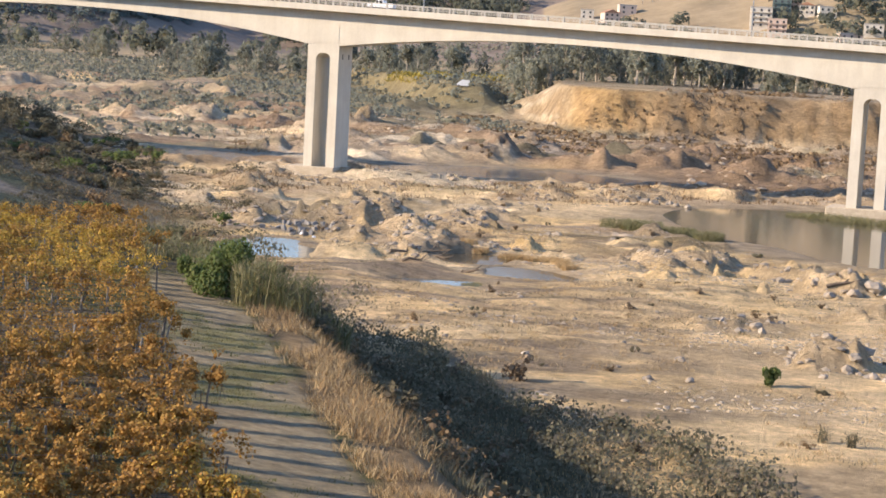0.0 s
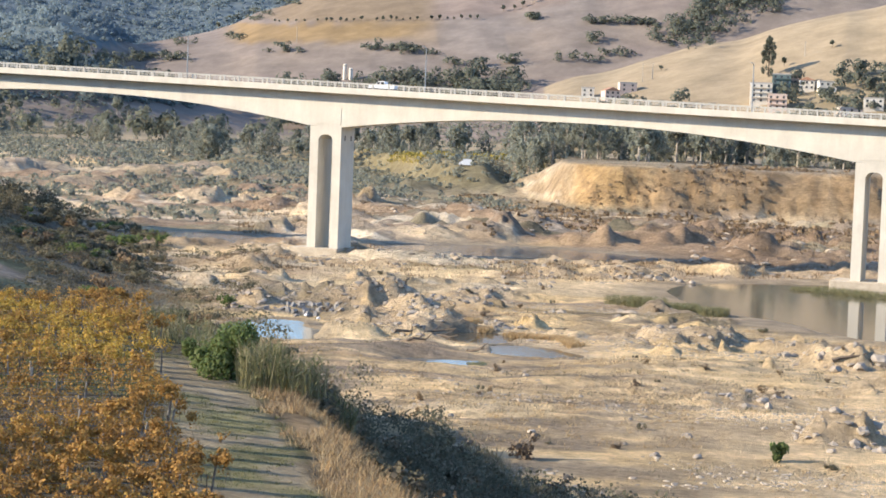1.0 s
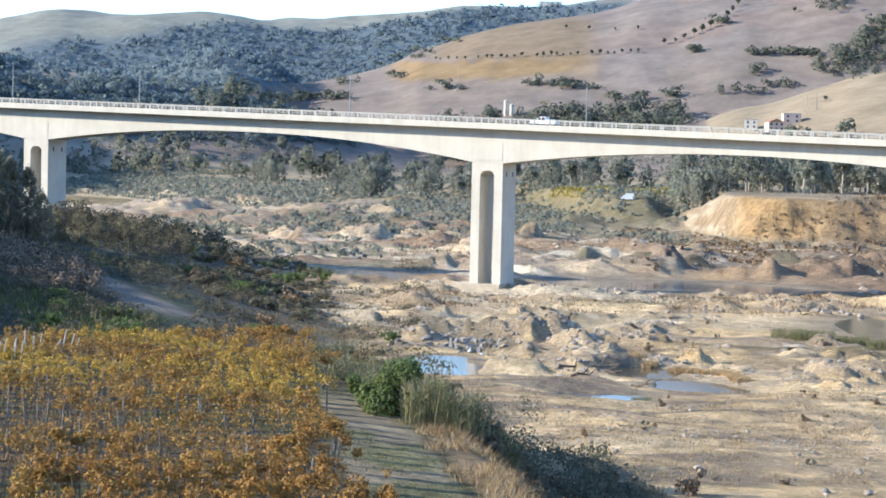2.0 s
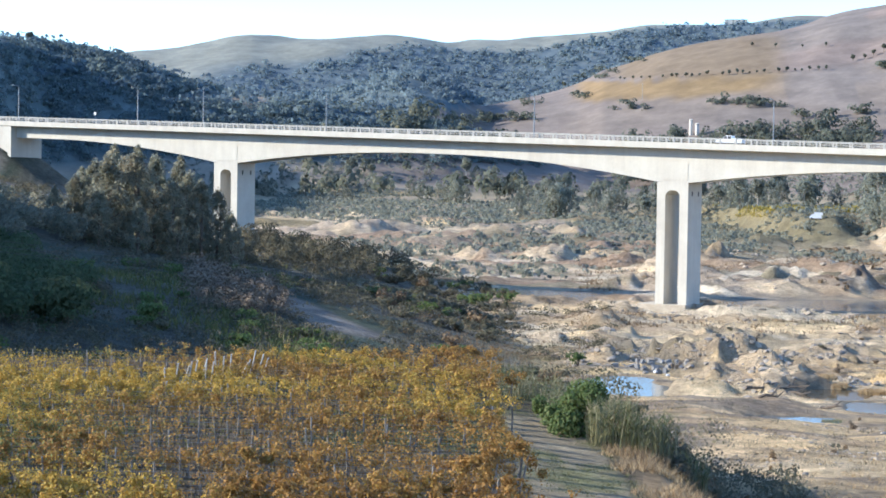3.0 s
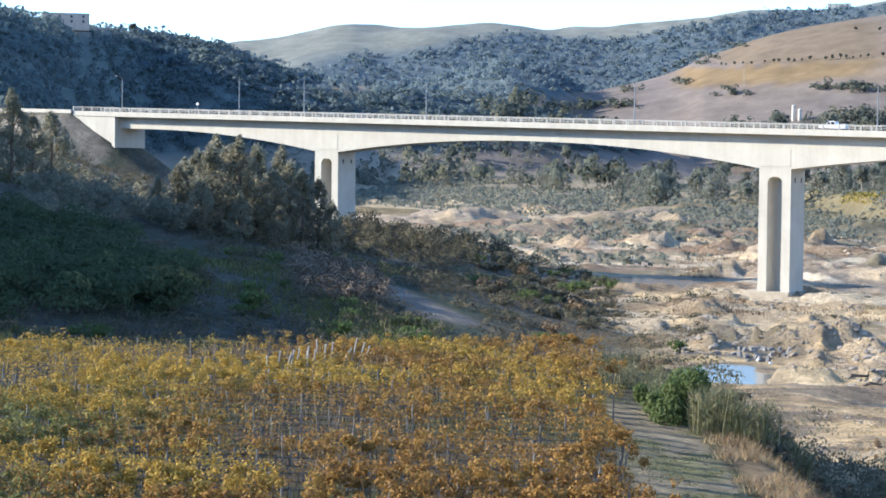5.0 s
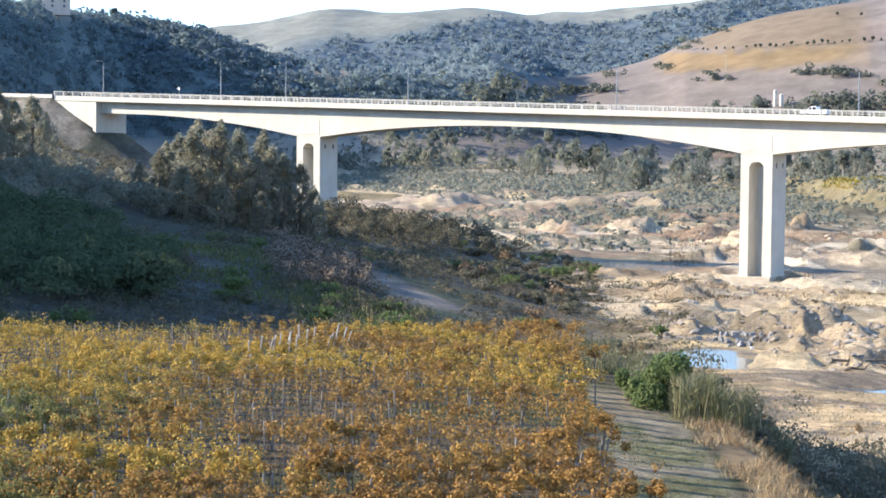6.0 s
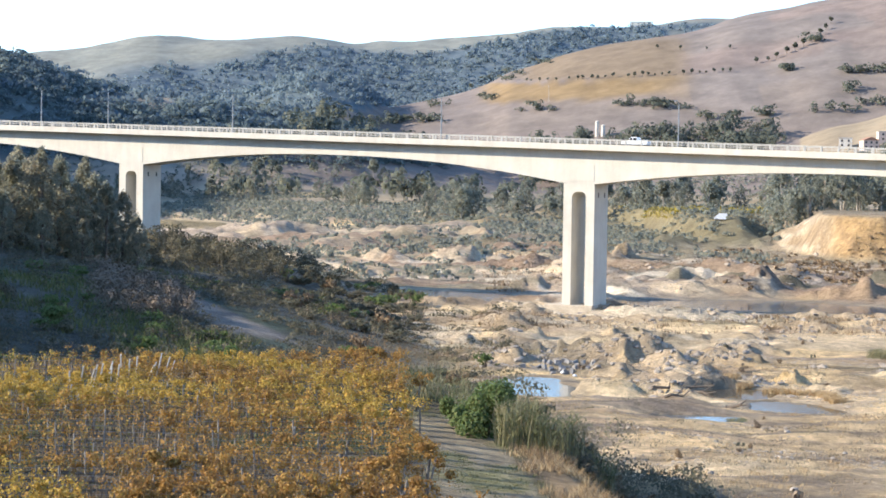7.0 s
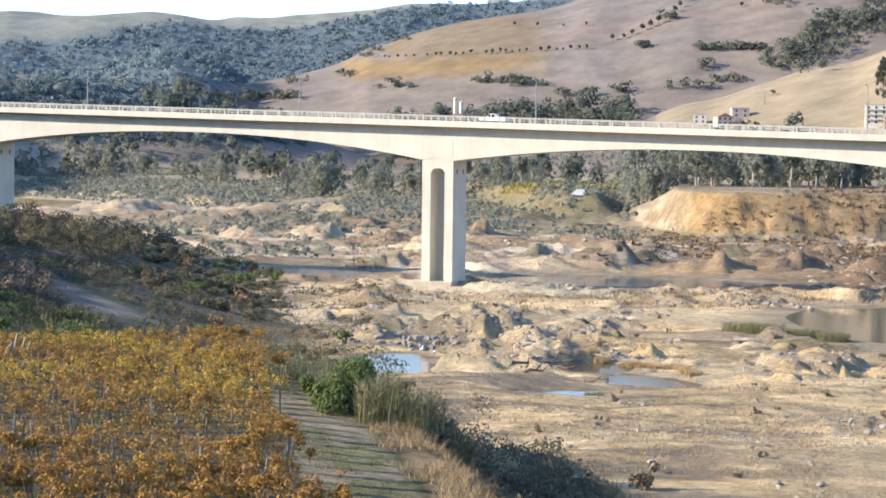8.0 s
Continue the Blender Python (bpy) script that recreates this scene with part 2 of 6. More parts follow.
def bumped(nt, b, height, strength, distance):
    nd = nt.nodes.new("ShaderNodeBump")
    nd.inputs["Strength"].default_value, nd.inputs["Distance"].default_value = strength, distance
    nt.links.new(height, nd.inputs["Height"])
    nt.links.new(nd.outputs[0], b.inputs["Normal"])


def where(nt):
    return nt.nodes.new("ShaderNodeNewGeometry").outputs["Position"]


def ground_material():
    """Land cover from the mesh, broken up by grain, pebbles and patches."""
    m, nt, b = mat("ground")
    att = nt.nodes.new("ShaderNodeVertexColor")
    att.layer_name = "cover"
    pos = where(nt)
    loose = att.outputs[1]                     # how stony and broken the ground is
    grain = noise_node(nt, 2.2, 6, 0.75, pos)
    patch = noise_node(nt, 0.16, 5, 0.6, pos)
    broad = noise_node(nt, 0.02, 4, 0.55, pos)
    fac = product(nt, remap(nt, grain, 0.25, 0.75, 0.62, 1.34), remap(nt, patch, 0.3, 0.7, 0.72, 1.26))
    fac = product(nt, fac, remap(nt, broad, 0.3, 0.7, 0.85, 1.15))
    mp = nt.nodes.new("ShaderNodeMapping")     # streaks left by running water
    mp.inputs["Scale"].default_value = (0.6, 1.0, 1.0)
    nt.links.new(pos, mp.inputs["Vector"])
    fac = product(nt, fac, remap(nt, noise_node(nt, 0.9, 6, 0.7, mp.outputs[0]), 0.32, 0.68, 0.72, 1.28))
    calm = nt.nodes.new("ShaderNodeMix")
    calm.inputs[2].default_value = 1.0
    nt.links.new(loose, calm.inputs[0])
    nt.links.new(fac, calm.inputs[3])
    col = scaled(nt, att.outputs[0], product(nt, calm.outputs[0], remap(nt, noise_node(nt, 0.035, 6, 0.65, pos), 0.3, 0.7, 0.76, 1.22)))
    tint = mixed(nt, remap(nt, noise_node(nt, 0.07, 4, 0.6, pos), 0.5, 0.75, 0.0, 0.12), col, (0.32, 0.25, 0.17))
    nt.links.new(tint, b.inputs["Base Color"])
    b.inputs["Roughness"].default_value = 0.95
    b.inputs["Specular IOR Level"].default_value = 0.15
    bumped(nt, b, product(nt, noise_node(nt, 0.8, 9, 0.8, pos), loose), 1.0, 1.0)
    return m


def surface(name, rgb, rgb2, scale, rough=0.85, bump=0.2, dist=0.02, metal=0.0, per_object=0.0):
    """Two tones of one stuff, mottled at two sizes, with a fine relief."""
    m, nt, b = mat(name)
    pos = where(nt)
    big, small = noise_node(nt, scale, 5, 0.65, pos), noise_node(nt, scale * 9, 4, 0.7, pos)
    col = mixed(nt, remap(nt, big, 0.35, 0.68, 0, 1), rgb, rgb2)
    col = scaled(nt, col, remap(nt, small, 0.3, 0.7, 0.82, 1.16))
    if per_object:
        info = nt.nodes.new("ShaderNodeObjectInfo")
        col = scaled(nt, col, remap(nt, info.outputs["Random"], 0, 1, 1 - per_object, 1 + per_object))
    nt.links.new(col, b.inputs["Base Color"])
    b.inputs["Roughness"].default_value, b.inputs["Metallic"].default_value = rough, metal
    bumped(nt, b, small, bump, dist)
    return m


def leaves(name, tones, gloss=0.55, glow=0.25, object_shift=0.0):
    """Foliage: each leaf or clump takes its own tone out of a row of tones; some light passes through."""
    m, nt, b = mat(name)
    geo = nt.nodes.new("ShaderNodeNewGeometry")
    ramp = nt.nodes.new("ShaderNodeValToRGB")
    ramp.color_ramp.interpolation = "LINEAR"
    while len(ramp.color_ramp.elements) < len(tones):
        ramp.color_ramp.elements.new(0.5)
    for i, (el, tone) in enumerate(zip(ramp.color_ramp.elements, tones)):
        el.position, el.color = i / (len(tones) - 1), (*tone, 1)
    patch = remap(nt, noise_node(nt, 0.22, 3, 0.5, geo.outputs["Position"]), 0.3, 0.7, -0.35, 0.35)
    add = nt.nodes.new("ShaderNodeMath")
    add.operation, add.use_clamp = "ADD", True
    nt.links.new(geo.outputs["Random Per Island"], add.inputs[0])
    nt.links.new(patch, add.inputs[1])
    nt.links.new(add.outputs[0], ramp.inputs[0])
    col = ramp.outputs[0]
    if object_shift:
        info = nt.nodes.new("ShaderNodeObjectInfo")
        col = scaled(nt, col, remap(nt, info.outputs["Random"], 0, 1, 1 - object_shift, 1 + object_shift))
    nt.links.new(col, b.inputs["Base Color"])
    b.inputs["Roughness"].default_value = gloss
    b.inputs["Specular IOR Level"].default_value = 0.25
    trans = nt.nodes.new("ShaderNodeBsdfTranslucent")
    nt.links.new(col, trans.inputs["Color"])
    mx = nt.nodes.new("ShaderNodeMixShader")
    mx.inputs[0].default_value = glow
    nt.links.new(b.outputs[0], mx.inputs[1])
    nt.links.new(trans.outputs[0], mx.inputs[2])
    nt.links.new(mx.outputs[0], nt.nodes["Material Output"].inputs["Surface"])
    return m


def concrete_material():
    m, nt, b = mat("concrete")
    pos = where(nt)
    mp = nt.nodes.new("ShaderNodeMapping")
    mp.inputs["Scale"].default_value = (1.0, 1.0, 0.12)
    nt.links.new(pos, mp.inputs["Vector"])
    runs = noise_node(nt, 0.9, 5, 0.65, mp.outputs[0])
    blot = noise_node(nt, 0.25, 5, 0.6, pos)
    fine = noise_node(nt, 6.0, 4, 0.7, pos)
    col = mixed(nt, remap(nt, blot, 0.35, 0.7, 0, 1), (0.565, 0.525, 0.435), (0.49, 0.445, 0.365))
    col = scaled(nt, col, remap(nt, runs, 0.35, 0.75, 1.03, 0.90))
    col = scaled(nt, col, remap(nt, fine, 0.3, 0.7, 0.93, 1.06))
    nt.links.new(col, b.inputs["Base Color"])
    b.inputs["Roughness"].default_value = 0.88
    bumped(nt, b, fine, 0.2, 0.03)
    return m


def water_material(name, deep, ripple):
    m, nt, b = mat(name)
    b.inputs["Base Color"].default_value = (*deep, 1)
    b.inputs["Roughness"].default_value = 0.06
    b.inputs["IOR"].default_value = 1.33
    b.inputs["Specular IOR Level"].default_value = 0.6
    bumped(nt, b, noise_node(nt, 2.6, 3, 0.5, where(nt)), ripple, 0.05)
    return m


CONCRETE = concrete_material()
PAINTED = surface("painted_rail", (0.46, 0.435, 0.38), (0.36, 0.34, 0.29), 1.5, 0.7)
ASPHALT = surface("asphalt", (0.05, 0.05, 0.05), (0.075, 0.07, 0.065), 0.8, 0.9)
STEEL = surface("galvanised_steel", (0.30, 0.31, 0.31), (0.22, 0.23, 0.23), 2.0, 0.5, metal=0.6)
BARK = surface("bark", (0.16, 0.12, 0.085), (0.09, 0.07, 0.05), 3.0, 0.95, 0.6, 0.05)
PALE_BARK = surface("pale_bark", (0.42, 0.37, 0.30), (0.28, 0.23, 0.18), 1.2, 0.9, 0.4, 0.04)
POST_WOOD = surface("weathered_post", (0.24, 0.21, 0.17), (0.15, 0.13, 0.105), 4.0, 0.9, 0.4, 0.02, per_object=0.3)
STONE = surface("stone", (0.33, 0.28, 0.22), (0.23, 0.195, 0.155), 1.2, 0.9, 0.5, 0.05, per_object=0.2)
SANDROCK = surface("sandy_lump", (0.42, 0.33, 0.23), (0.30, 0.25, 0.19), 0.8, 0.95, 0.5, 0.08)
LITTER = surface("white_litter", (0.75, 0.75, 0.74), (0.6, 0.6, 0.6), 3.0, 0.6)
VINE_LEAF = leaves("vine_leaf", [(0.13, 0.14, 0.05), (0.18, 0.185, 0.06), (0.24, 0.23, 0.07), (0.15, 0.155, 0.055), (0.30, 0.26, 0.08)], 0.8, 0.3)
RUST_VINE = leaves("rust_vine_leaf", [(0.23, 0.125, 0.045), (0.34, 0.185, 0.05), (0.43, 0.23, 0.055), (0.27, 0.155, 0.05), (0.38, 0.245, 0.06)], 0.8, 0.3)
GOLD_LEAF = leaves("golden_vine_leaf", [(0.34, 0.25, 0.065), (0.46, 0.305, 0.065), (0.55, 0.355, 0.065), (0.48, 0.285, 0.055), (0.38, 0.275, 0.065)], 0.8, 0.3)
DRY_GRASS = leaves("dry_grass", [(0.48, 0.335, 0.165), (0.35, 0.225, 0.11), (0.54, 0.42, 0.24), (0.25, 0.165, 0.08)], 0.8, 0.25)
GREEN_GRASS = leaves("green_grass", [(0.10, 0.11, 0.03), (0.15, 0.15, 0.05), (0.07, 0.085, 0.025), (0.22, 0.19, 0.08)], 0.7, 0.2)
LUSH_LEAF = leaves("lush_leaf", [(0.06, 0.085, 0.04), (0.085, 0.115, 0.055), (0.11, 0.13, 0.065), (0.07, 0.095, 0.05)], 0.9, 0.5)
BUSH_LEAF = leaves("bush_leaf", [(0.08, 0.12, 0.035), (0.125, 0.165, 0.055), (0.10, 0.14, 0.045), (0.18, 0.20, 0.08)], 0.8, 0.4)
REED_LEAF = leaves("reed_leaf", [(0.13, 0.14, 0.06), (0.22, 0.20, 0.10), (0.10, 0.11, 0.05), (0.32, 0.27, 0.15)], 0.7, 0.25)
SCRUB_LEAF = leaves("scrub_leaf", [(0.13, 0.125, 0.08), (0.18, 0.155, 0.10), (0.11, 0.11, 0.07), (0.24, 0.195, 0.13)], 0.9, 0.4, 0.25)
TWIG = leaves("dry_twig", [(0.17, 0.125, 0.085), (0.23, 0.175, 0.12), (0.11, 0.08, 0.055)], 0.9, 0.0)
RUST_SCRUB = leaves("rust_scrub", [(0.22, 0.15, 0.085), (0.17, 0.11, 0.065), (0.28, 0.195, 0.105), (0.13, 0.095, 0.06)], 0.8, 0.2)
PINE_LEAF = leaves("tree_leaf", [(0.24, 0.24, 0.17), (0.31, 0.29, 0.205), (0.20, 0.21, 0.16), (0.37, 0.31, 0.205)], 0.9, 0.6, 0.2)
GUM_LEAF = leaves("gum_leaf", [(0.22, 0.235, 0.19), (0.28, 0.285, 0.22), (0.18, 0.20, 0.17), (0.33, 0.31, 0.225)], 0.9, 0.55, 0.25)
HILL_LEAF = leaves("hill_tree_leaf", [(0.12, 0.135, 0.105), (0.15, 0.16, 0.12), (0.105, 0.12, 0.10), (0.19, 0.185, 0.13)], 1.0, 0.55)
# blue-grey tones: aerial haze put into the leaf colour of the farther woods
HAZED_WOOD_LEAF = leaves("hazed_hill_wood_leaf", [(0.165, 0.21, 0.21), (0.19, 0.235, 0.22), (0.155, 0.20, 0.205), (0.215, 0.25, 0.215)], 1.0, 0.55)
HAZED_FAR_LEAF = leaves("hazed_far_wood_leaf", [(0.17, 0.225, 0.25), (0.21, 0.255, 0.26), (0.155, 0.21, 0.235)], 1.0, 0.55)
YELLOW_LEAF = leaves("yellow_field_leaf", [(0.30, 0.24, 0.05), (0.40, 0.30, 0.06), (0.22, 0.19, 0.05)], 0.7, 0.2)


# ---------------------------------------------------------------- mesh helpers
def poly_mesh(name, verts, faces, material, smooth_shade=False):
    """A mesh from arrays of places and of faces that all have as many corners."""
    verts, faces = np.asarray(verts, float).reshape(-1, 3), np.asarray(faces, int)
    k = faces.shape[1]
    me = bpy.data.meshes.new(name)
    me.vertices.add(len(verts))
    me.vertices.foreach_set("co", verts.ravel())
    me.loops.add(faces.size)
    me.loops.foreach_set("vertex_index", faces.ravel())
    me.polygons.add(len(faces))
    me.polygons.foreach_set("loop_start", np.arange(0, faces.size, k))
    me.polygons.foreach_set("use_smooth", np.full(len(faces), smooth_shade))
    me.update(calc_edges=True)
    me.materials.append(material)
    return me


def grid_mesh(name, xs, ys, zs, cols=None):
    """A sheet from two-dimensional arrays of places."""
    k, l = xs.shape
    i = np.arange(k * l).reshape(k, l)
    quads = np.stack([i[:-1, :-1], i[:-1, 1:], i[1:, 1:], i[1:, :-1]], -1).reshape(-1, 4)
    me = poly_mesh(name, np.stack([xs, ys, zs], -1), quads[:, ::-1], GROUND if cols is not None else CONCRETE, True)
    if cols is not None:
        att = me.color_attributes.new("cover", "FLOAT_COLOR", "POINT")
        att.data.foreach_set("color", cols.reshape(-1, 4).ravel())
    return me


def unit(v):
    return v / np.maximum(np.linalg.norm(v, axis=-1, keepdims=True), 1e-9)


def leaf_quads(places, normals, sizes, rng, aspect=1.0):
    """Four corners of a flat leaf at each place."""
    t = unit(np.cross(normals, unit(rng.normal(size=places.shape))))
    b = np.cross(normals, t)
    sizes = np.asarray(sizes)[:, None]
    t, b = t * sizes * 0.5, b * sizes * 0.5 * aspect
    return np.stack([places - t - b * 0.6, places + t * 0.7 - b, places + t + b * 0.6, places - t * 0.7 + b], 1)


def quad_mesh(name, corners, material):
    return poly_mesh(name, corners, np.arange(len(corners) * 4).reshape(-1, 4), material)


def clump_quads(centres, radii, count, size, rng, flat=0.85, fuzz=0.7, aspect=1.0):
    """Leaves set over round clumps, facing outward with some disorder."""
    which = rng.integers(0, len(centres), count)
    d = unit(rng.normal(size=(count, 3)))
    rad = np.asarray(radii)[which][:, None] * (0.55 + 0.5 * rng.random((count, 1)))
    p = np.asarray(centres)[which] + d * rad * np.array((1, 1, flat))
    nrm = unit(d + fuzz * rng.normal(size=d.shape))
    return leaf_quads(p, nrm, size * (0.6 + 0.8 * rng.random(count)), rng, aspect)


def blades(bases, heights, width, rng, lean=0.35):
    """Grass blades: a thin triangle from each base."""
    n = len(bases)
    a = rng.random(n) * 2 * np.pi
    side = np.stack([np.cos(a), np.sin(a), 0 * a], 1) * width * 0.5
    b = rng.random(n) * 2 * np.pi
    tip = bases + np.stack([np.cos(b) * lean * heights * rng.random(n), np.sin(b) * lean * heights * rng.random(n), heights], 1)
    return np.stack([bases - side, bases + side, tip], 1)


def blade_mesh(name, tris, material):
    return poly_mesh(name, tris, np.arange(len(tris) * 3).reshape(-1, 3), material)


def tube(bm, points, radii, sides=6):
    """A tapered round bar along some places."""
    rings = []
    for i, (p, r) in enumerate(zip(points, radii)):
        p = Vector(p)
        axis = (Vector(points[min(i + 1, len(points) - 1)]) - Vector(points[max(i - 1, 0)])).normalized()
        u = axis.cross(Vector((0.31, 0.87, 0.4))).normalized()
        v = axis.cross(u)
        rings.append([bm.verts.new(p + (u * math.cos(k * 2 * math.pi / sides) + v * math.sin(k * 2 * math.pi / sides)) * r) for k in range(sides)])
    for a, b in zip(rings, rings[1:]):
        for k in range(sides):
            bm.faces.new((a[k], a[(k + 1) % sides], b[(k + 1) % sides], b[k]))
    bm.faces.new(rings[0][::-1])
    bm.faces.new(rings[-1])


def prism(bm, ring, ya, yb):
    """Extrudes an outline of (x, z) from ya to yb."""
    a = [bm.verts.new((x, ya, z)) for x, z in ring]
    b = [bm.verts.new((x, yb, z)) for x, z in ring]
    bm.faces.new(a)
    bm.faces.new(b[::-1])
    for i in range(len(ring)):
        j = (i + 1) % len(ring)
        bm.faces.new((a[j], a[i], b[i], b[j]))


def box(bm, x0, x1, y0, y1, z0, z1):
    prism(bm, [(x0, z0), (x1, z0), (x1, z1), (x0, z1)], y0, y1)


def mesh_of(name, bm, material):
    me = bpy.data.meshes.new(name)
    bmesh.ops.recalc_face_normals(bm, faces=bm.faces)
    bm.to_mesh(me)
    bm.free()
    me.materials.append(material)
    return me


def part(name, bm, material, parent=None, label=""):
    return piece(name, mesh_of(name, bm, material), parent, label)


def piece(name, me, parent, label=""):
    ob = new(name, me)
    ob.parent = parent
    return tagged(ob, label)


def empty(name, label, category, group="", kind=""):
    ob = new(name)
    ob.empty_display_size = 0.2
    return tagged(ob, label, category, group, kind)


def scatter(rng, count, az0, az1, r0, r1):
    """Places spread evenly over a stretch of land: x, y, z."""
    az = np.radians(rng.uniform(az0, az1, count))
    r = np.sqrt(rng.uniform(r0 * r0, r1 * r1, count))
    x, y = r * np.sin(az), r * np.cos(az)
    return x, y, ground_z(x, y)


# ---------------------------------------------------------------- ground
def blend(a, b, q):
    return a * (1 - q[..., None]) + np.array(b) * q[..., None]


def fields(x, y, size, turn, seed):
    """A random number for each plot of a patchwork of fields."""
    wx, wy = x + 40 * fbm(x, y, 220, 2, seed), y + 40 * fbm(x, y, 220, 2, seed + 5)
    ct, st = math.cos(turn), math.sin(turn)
    u, v = (wx * ct + wy * st) / size, (-wx * st + wy * ct) / (size * 0.45)
    row = np.floor(v)
    return lattice(np.floor(u + 0.37 * row), row, seed) * 0.5 + 0.5


def bare(x, y, z):
    """Open fields in the woods of the near hill, from 0 to 1."""
    r, az = np.hypot(x, y), np.degrees(np.arctan2(x, y))
    el = np.degrees(np.arctan2(z - EYE, r))
    low = smooth(30 + 14 * smooth(-46, -40, az), 24 + 10 * smooth(-46, -40, az), z)
    glade = smooth(-40.2, -39, az) * smooth(-34.4, -35.2, az) * smooth(2.35, 2.5, el + 0.1 * fbm(x, y, 50, 3, 129)) * smooth(3.0, 2.85, el - 0.1 * (az + 37))
    top = smooth(-46, -45, az) * smooth(-43.5, -44.2, az) * smooth(4.0, 4.2, el)
    return np.maximum(np.maximum(glade, 0.8 * top), np.maximum(low, smooth(0.42, 0.6, fbm(x, y, 110, 3, 113)) * 0.8))


def crest_meadow(x, y, z):
    """Bare pasture along the top of the far ridge, from 0 to 1."""
    r, az = np.hypot(x, y), np.degrees(np.arctan2(x, y))
    below = np.interp(az, FAR_AZ, FAR_EL) - np.degrees(np.arctan2(z - EYE, r))
    deep = np.interp(az, (-42, -39, -36, -34, -32, -29, -27, -24, -20), (0.9, 1.5, 1.2, 0.6, 0.25, 0.45, 0.3, 0.12, 0.1))
    return np.maximum(smooth(1.15, 0.8, below / deep + 0.5 * fbm(x, y, 300, 3, 116)), 0.8 * smooth(0.45, 0.55, fbm(x, y, 240, 3, 130)))


def on_ramp(x, y):
    u, v = (x + 134.4) * 0.85 - (y - 189.6) * 0.53, (x + 134.4) * 0.53 + (y - 189.6) * 0.85
    return smooth(18, 13, np.abs(u)) * smooth(5.5, 3.0, np.abs(v) + 0.8 * fbm(x, y, 6, 2, 139))


def cover(x, y, z):
    """Base colour of the land: sand and gravel, dry grass, earth, fields; shadow streaks and far haze painted in."""
    r, az = np.hypot(x, y), np.degrees(np.arctan2(x, y))
    s, n = along(x, y)
    w = -x - 0.5 * (y - 160)
    c = np.ones(x.shape + (3,)) * np.array((0.72, 0.515, 0.265))
    c = blend(c, (0.60, 0.435, 0.245), smooth(0.0, 0.5, fbm(x, y, 30, 4, 101)))
    calm = 1 - 0.55 * smooth(-21, -17, az) * smooth(190, 160, r)
    c = blend(c, (0.30, 0.23, 0.15), smooth(0.14, 0.3, fbm(x * 0.5, y, 12, 5, 102)) * 0.6 * calm)
    c = blend(c, (0.36, 0.255, 0.16), smooth(0.1, 0.3, fbm(x * 0.45, y, 6, 5, 122)) * 0.75 * calm)
    c = blend(c, (0.25, 0.21, 0.165), smooth(0.05, 0.25, fbm(x * 0.4, y, 5, 5, 124)) * smooth(-20, -23, az) * smooth(280, 230, r) * smooth(120, 150, r) * 0.7)
    c = blend(c, (0.74, 0.565, 0.335), smooth(0.15, 0.35, fbm(x * 0.6, y, 20, 4, 123)) * 0.8)
    weeds = smooth(0.12, 0.28, fbm(x * 0.7, y, 40, 4, 103)) * smooth(300, 380, r)
    c = blend(c, (0.26, 0.18, 0.12), weeds * 0.85)
    c = blend(c, (0.19, 0.165, 0.075), smooth(0.2, 0.5, fbm(x * 0.7, y, 38, 4, 104)) * 0.75 * smooth(100, 220, r))
    # grey spoil farther out, then cast shadows painted as dark streaks beyond the bank
    c = blend(c, (0.50, 0.395, 0.275), smooth(250, 330, r) * 0.6 * smooth(-0.45, 0.1, fbm(x, y, 50, 3, 131)))
    c = blend(c, (0.22, 0.18, 0.14), smooth(0.04, 0.2, fbm(x * 0.5, y, 16, 4, 132)) * smooth(280, 340, r) * 0.7)
    c = blend(c, (0.265, 0.18, 0.115), smooth(0.1, 0.22, fbm(x * 0.3, y, 24, 4, 135)) * smooth(330, 380, r) * smooth(760, 640, r) * 0.8)
    c = blend(c, (0.17, 0.155, 0.10), smooth(0.12, 0.24, fbm(x * 0.35, y, 17, 4, 136)) * smooth(340, 420, r) * 0.75)
    c = blend(c, (0.62, 0.52, 0.375), smooth(0.16, 0.26, fbm(x * 0.4, y, 11, 4, 137)) * smooth(230, 300, r) * smooth(560, 500, r) * smooth(-17.5, -19.5, az) * 0.8)
    # u runs the way the sun's shadows fall; the streaks are painted shadow
    u, v = 0.89 * x + 0.455 * y, -0.455 * x + 0.89 * y
    c = blend(c, (0.17, 0.145, 0.12), smooth(0.1, 0.26, fbm(u * 0.12, v, 4.2, 4, 133)) * 0.85 * smooth(16, 22, n) * smooth(66, 34, n - 0.16 * s) * smooth(300, 240, r) * 0.8)
    c = blend(c, (0.24, 0.195, 0.15), smooth(0.12, 0.3, fbm(x * 0.7, y, 4.5, 5, 134)) * smooth(100, 130, r) * smooth(330, 280, r) * 0.25)
    # paler sand nearby, held back where the painted shadow streaks lie
    c = blend(c, (0.80, 0.595, 0.345), smooth(230, 170, r) * 0.55 * smooth(16, 34, n - 0.16 * s + 8 * fbm(x, y, 30, 2, 142)))
    # reddish growth along the far shore
    c = blend(c, (0.275, 0.19, 0.12), smooth(-16, -12, az) * smooth(330, 360, r) * smooth(520, 470, r) * smooth(-0.5, 0.2, fbm(x, y, 30, 3, 105)))
    # heaps of grey gravel
    for cx, cy, rad, high in HEAPS[:40]:
        d = np.hypot(x - cx, y - cy) / rad
        c = blend(c, (0.50, 0.385, 0.25), smooth(1.35, 0.8, d + 0.3 * fbm(x, y, 3, 3, 125)) * 0.8 * ((r < 345) | (rad * high > 36)))
    # damp sand round the pools
    for p in POOLS:
        q = pool_shape(x, y, p)
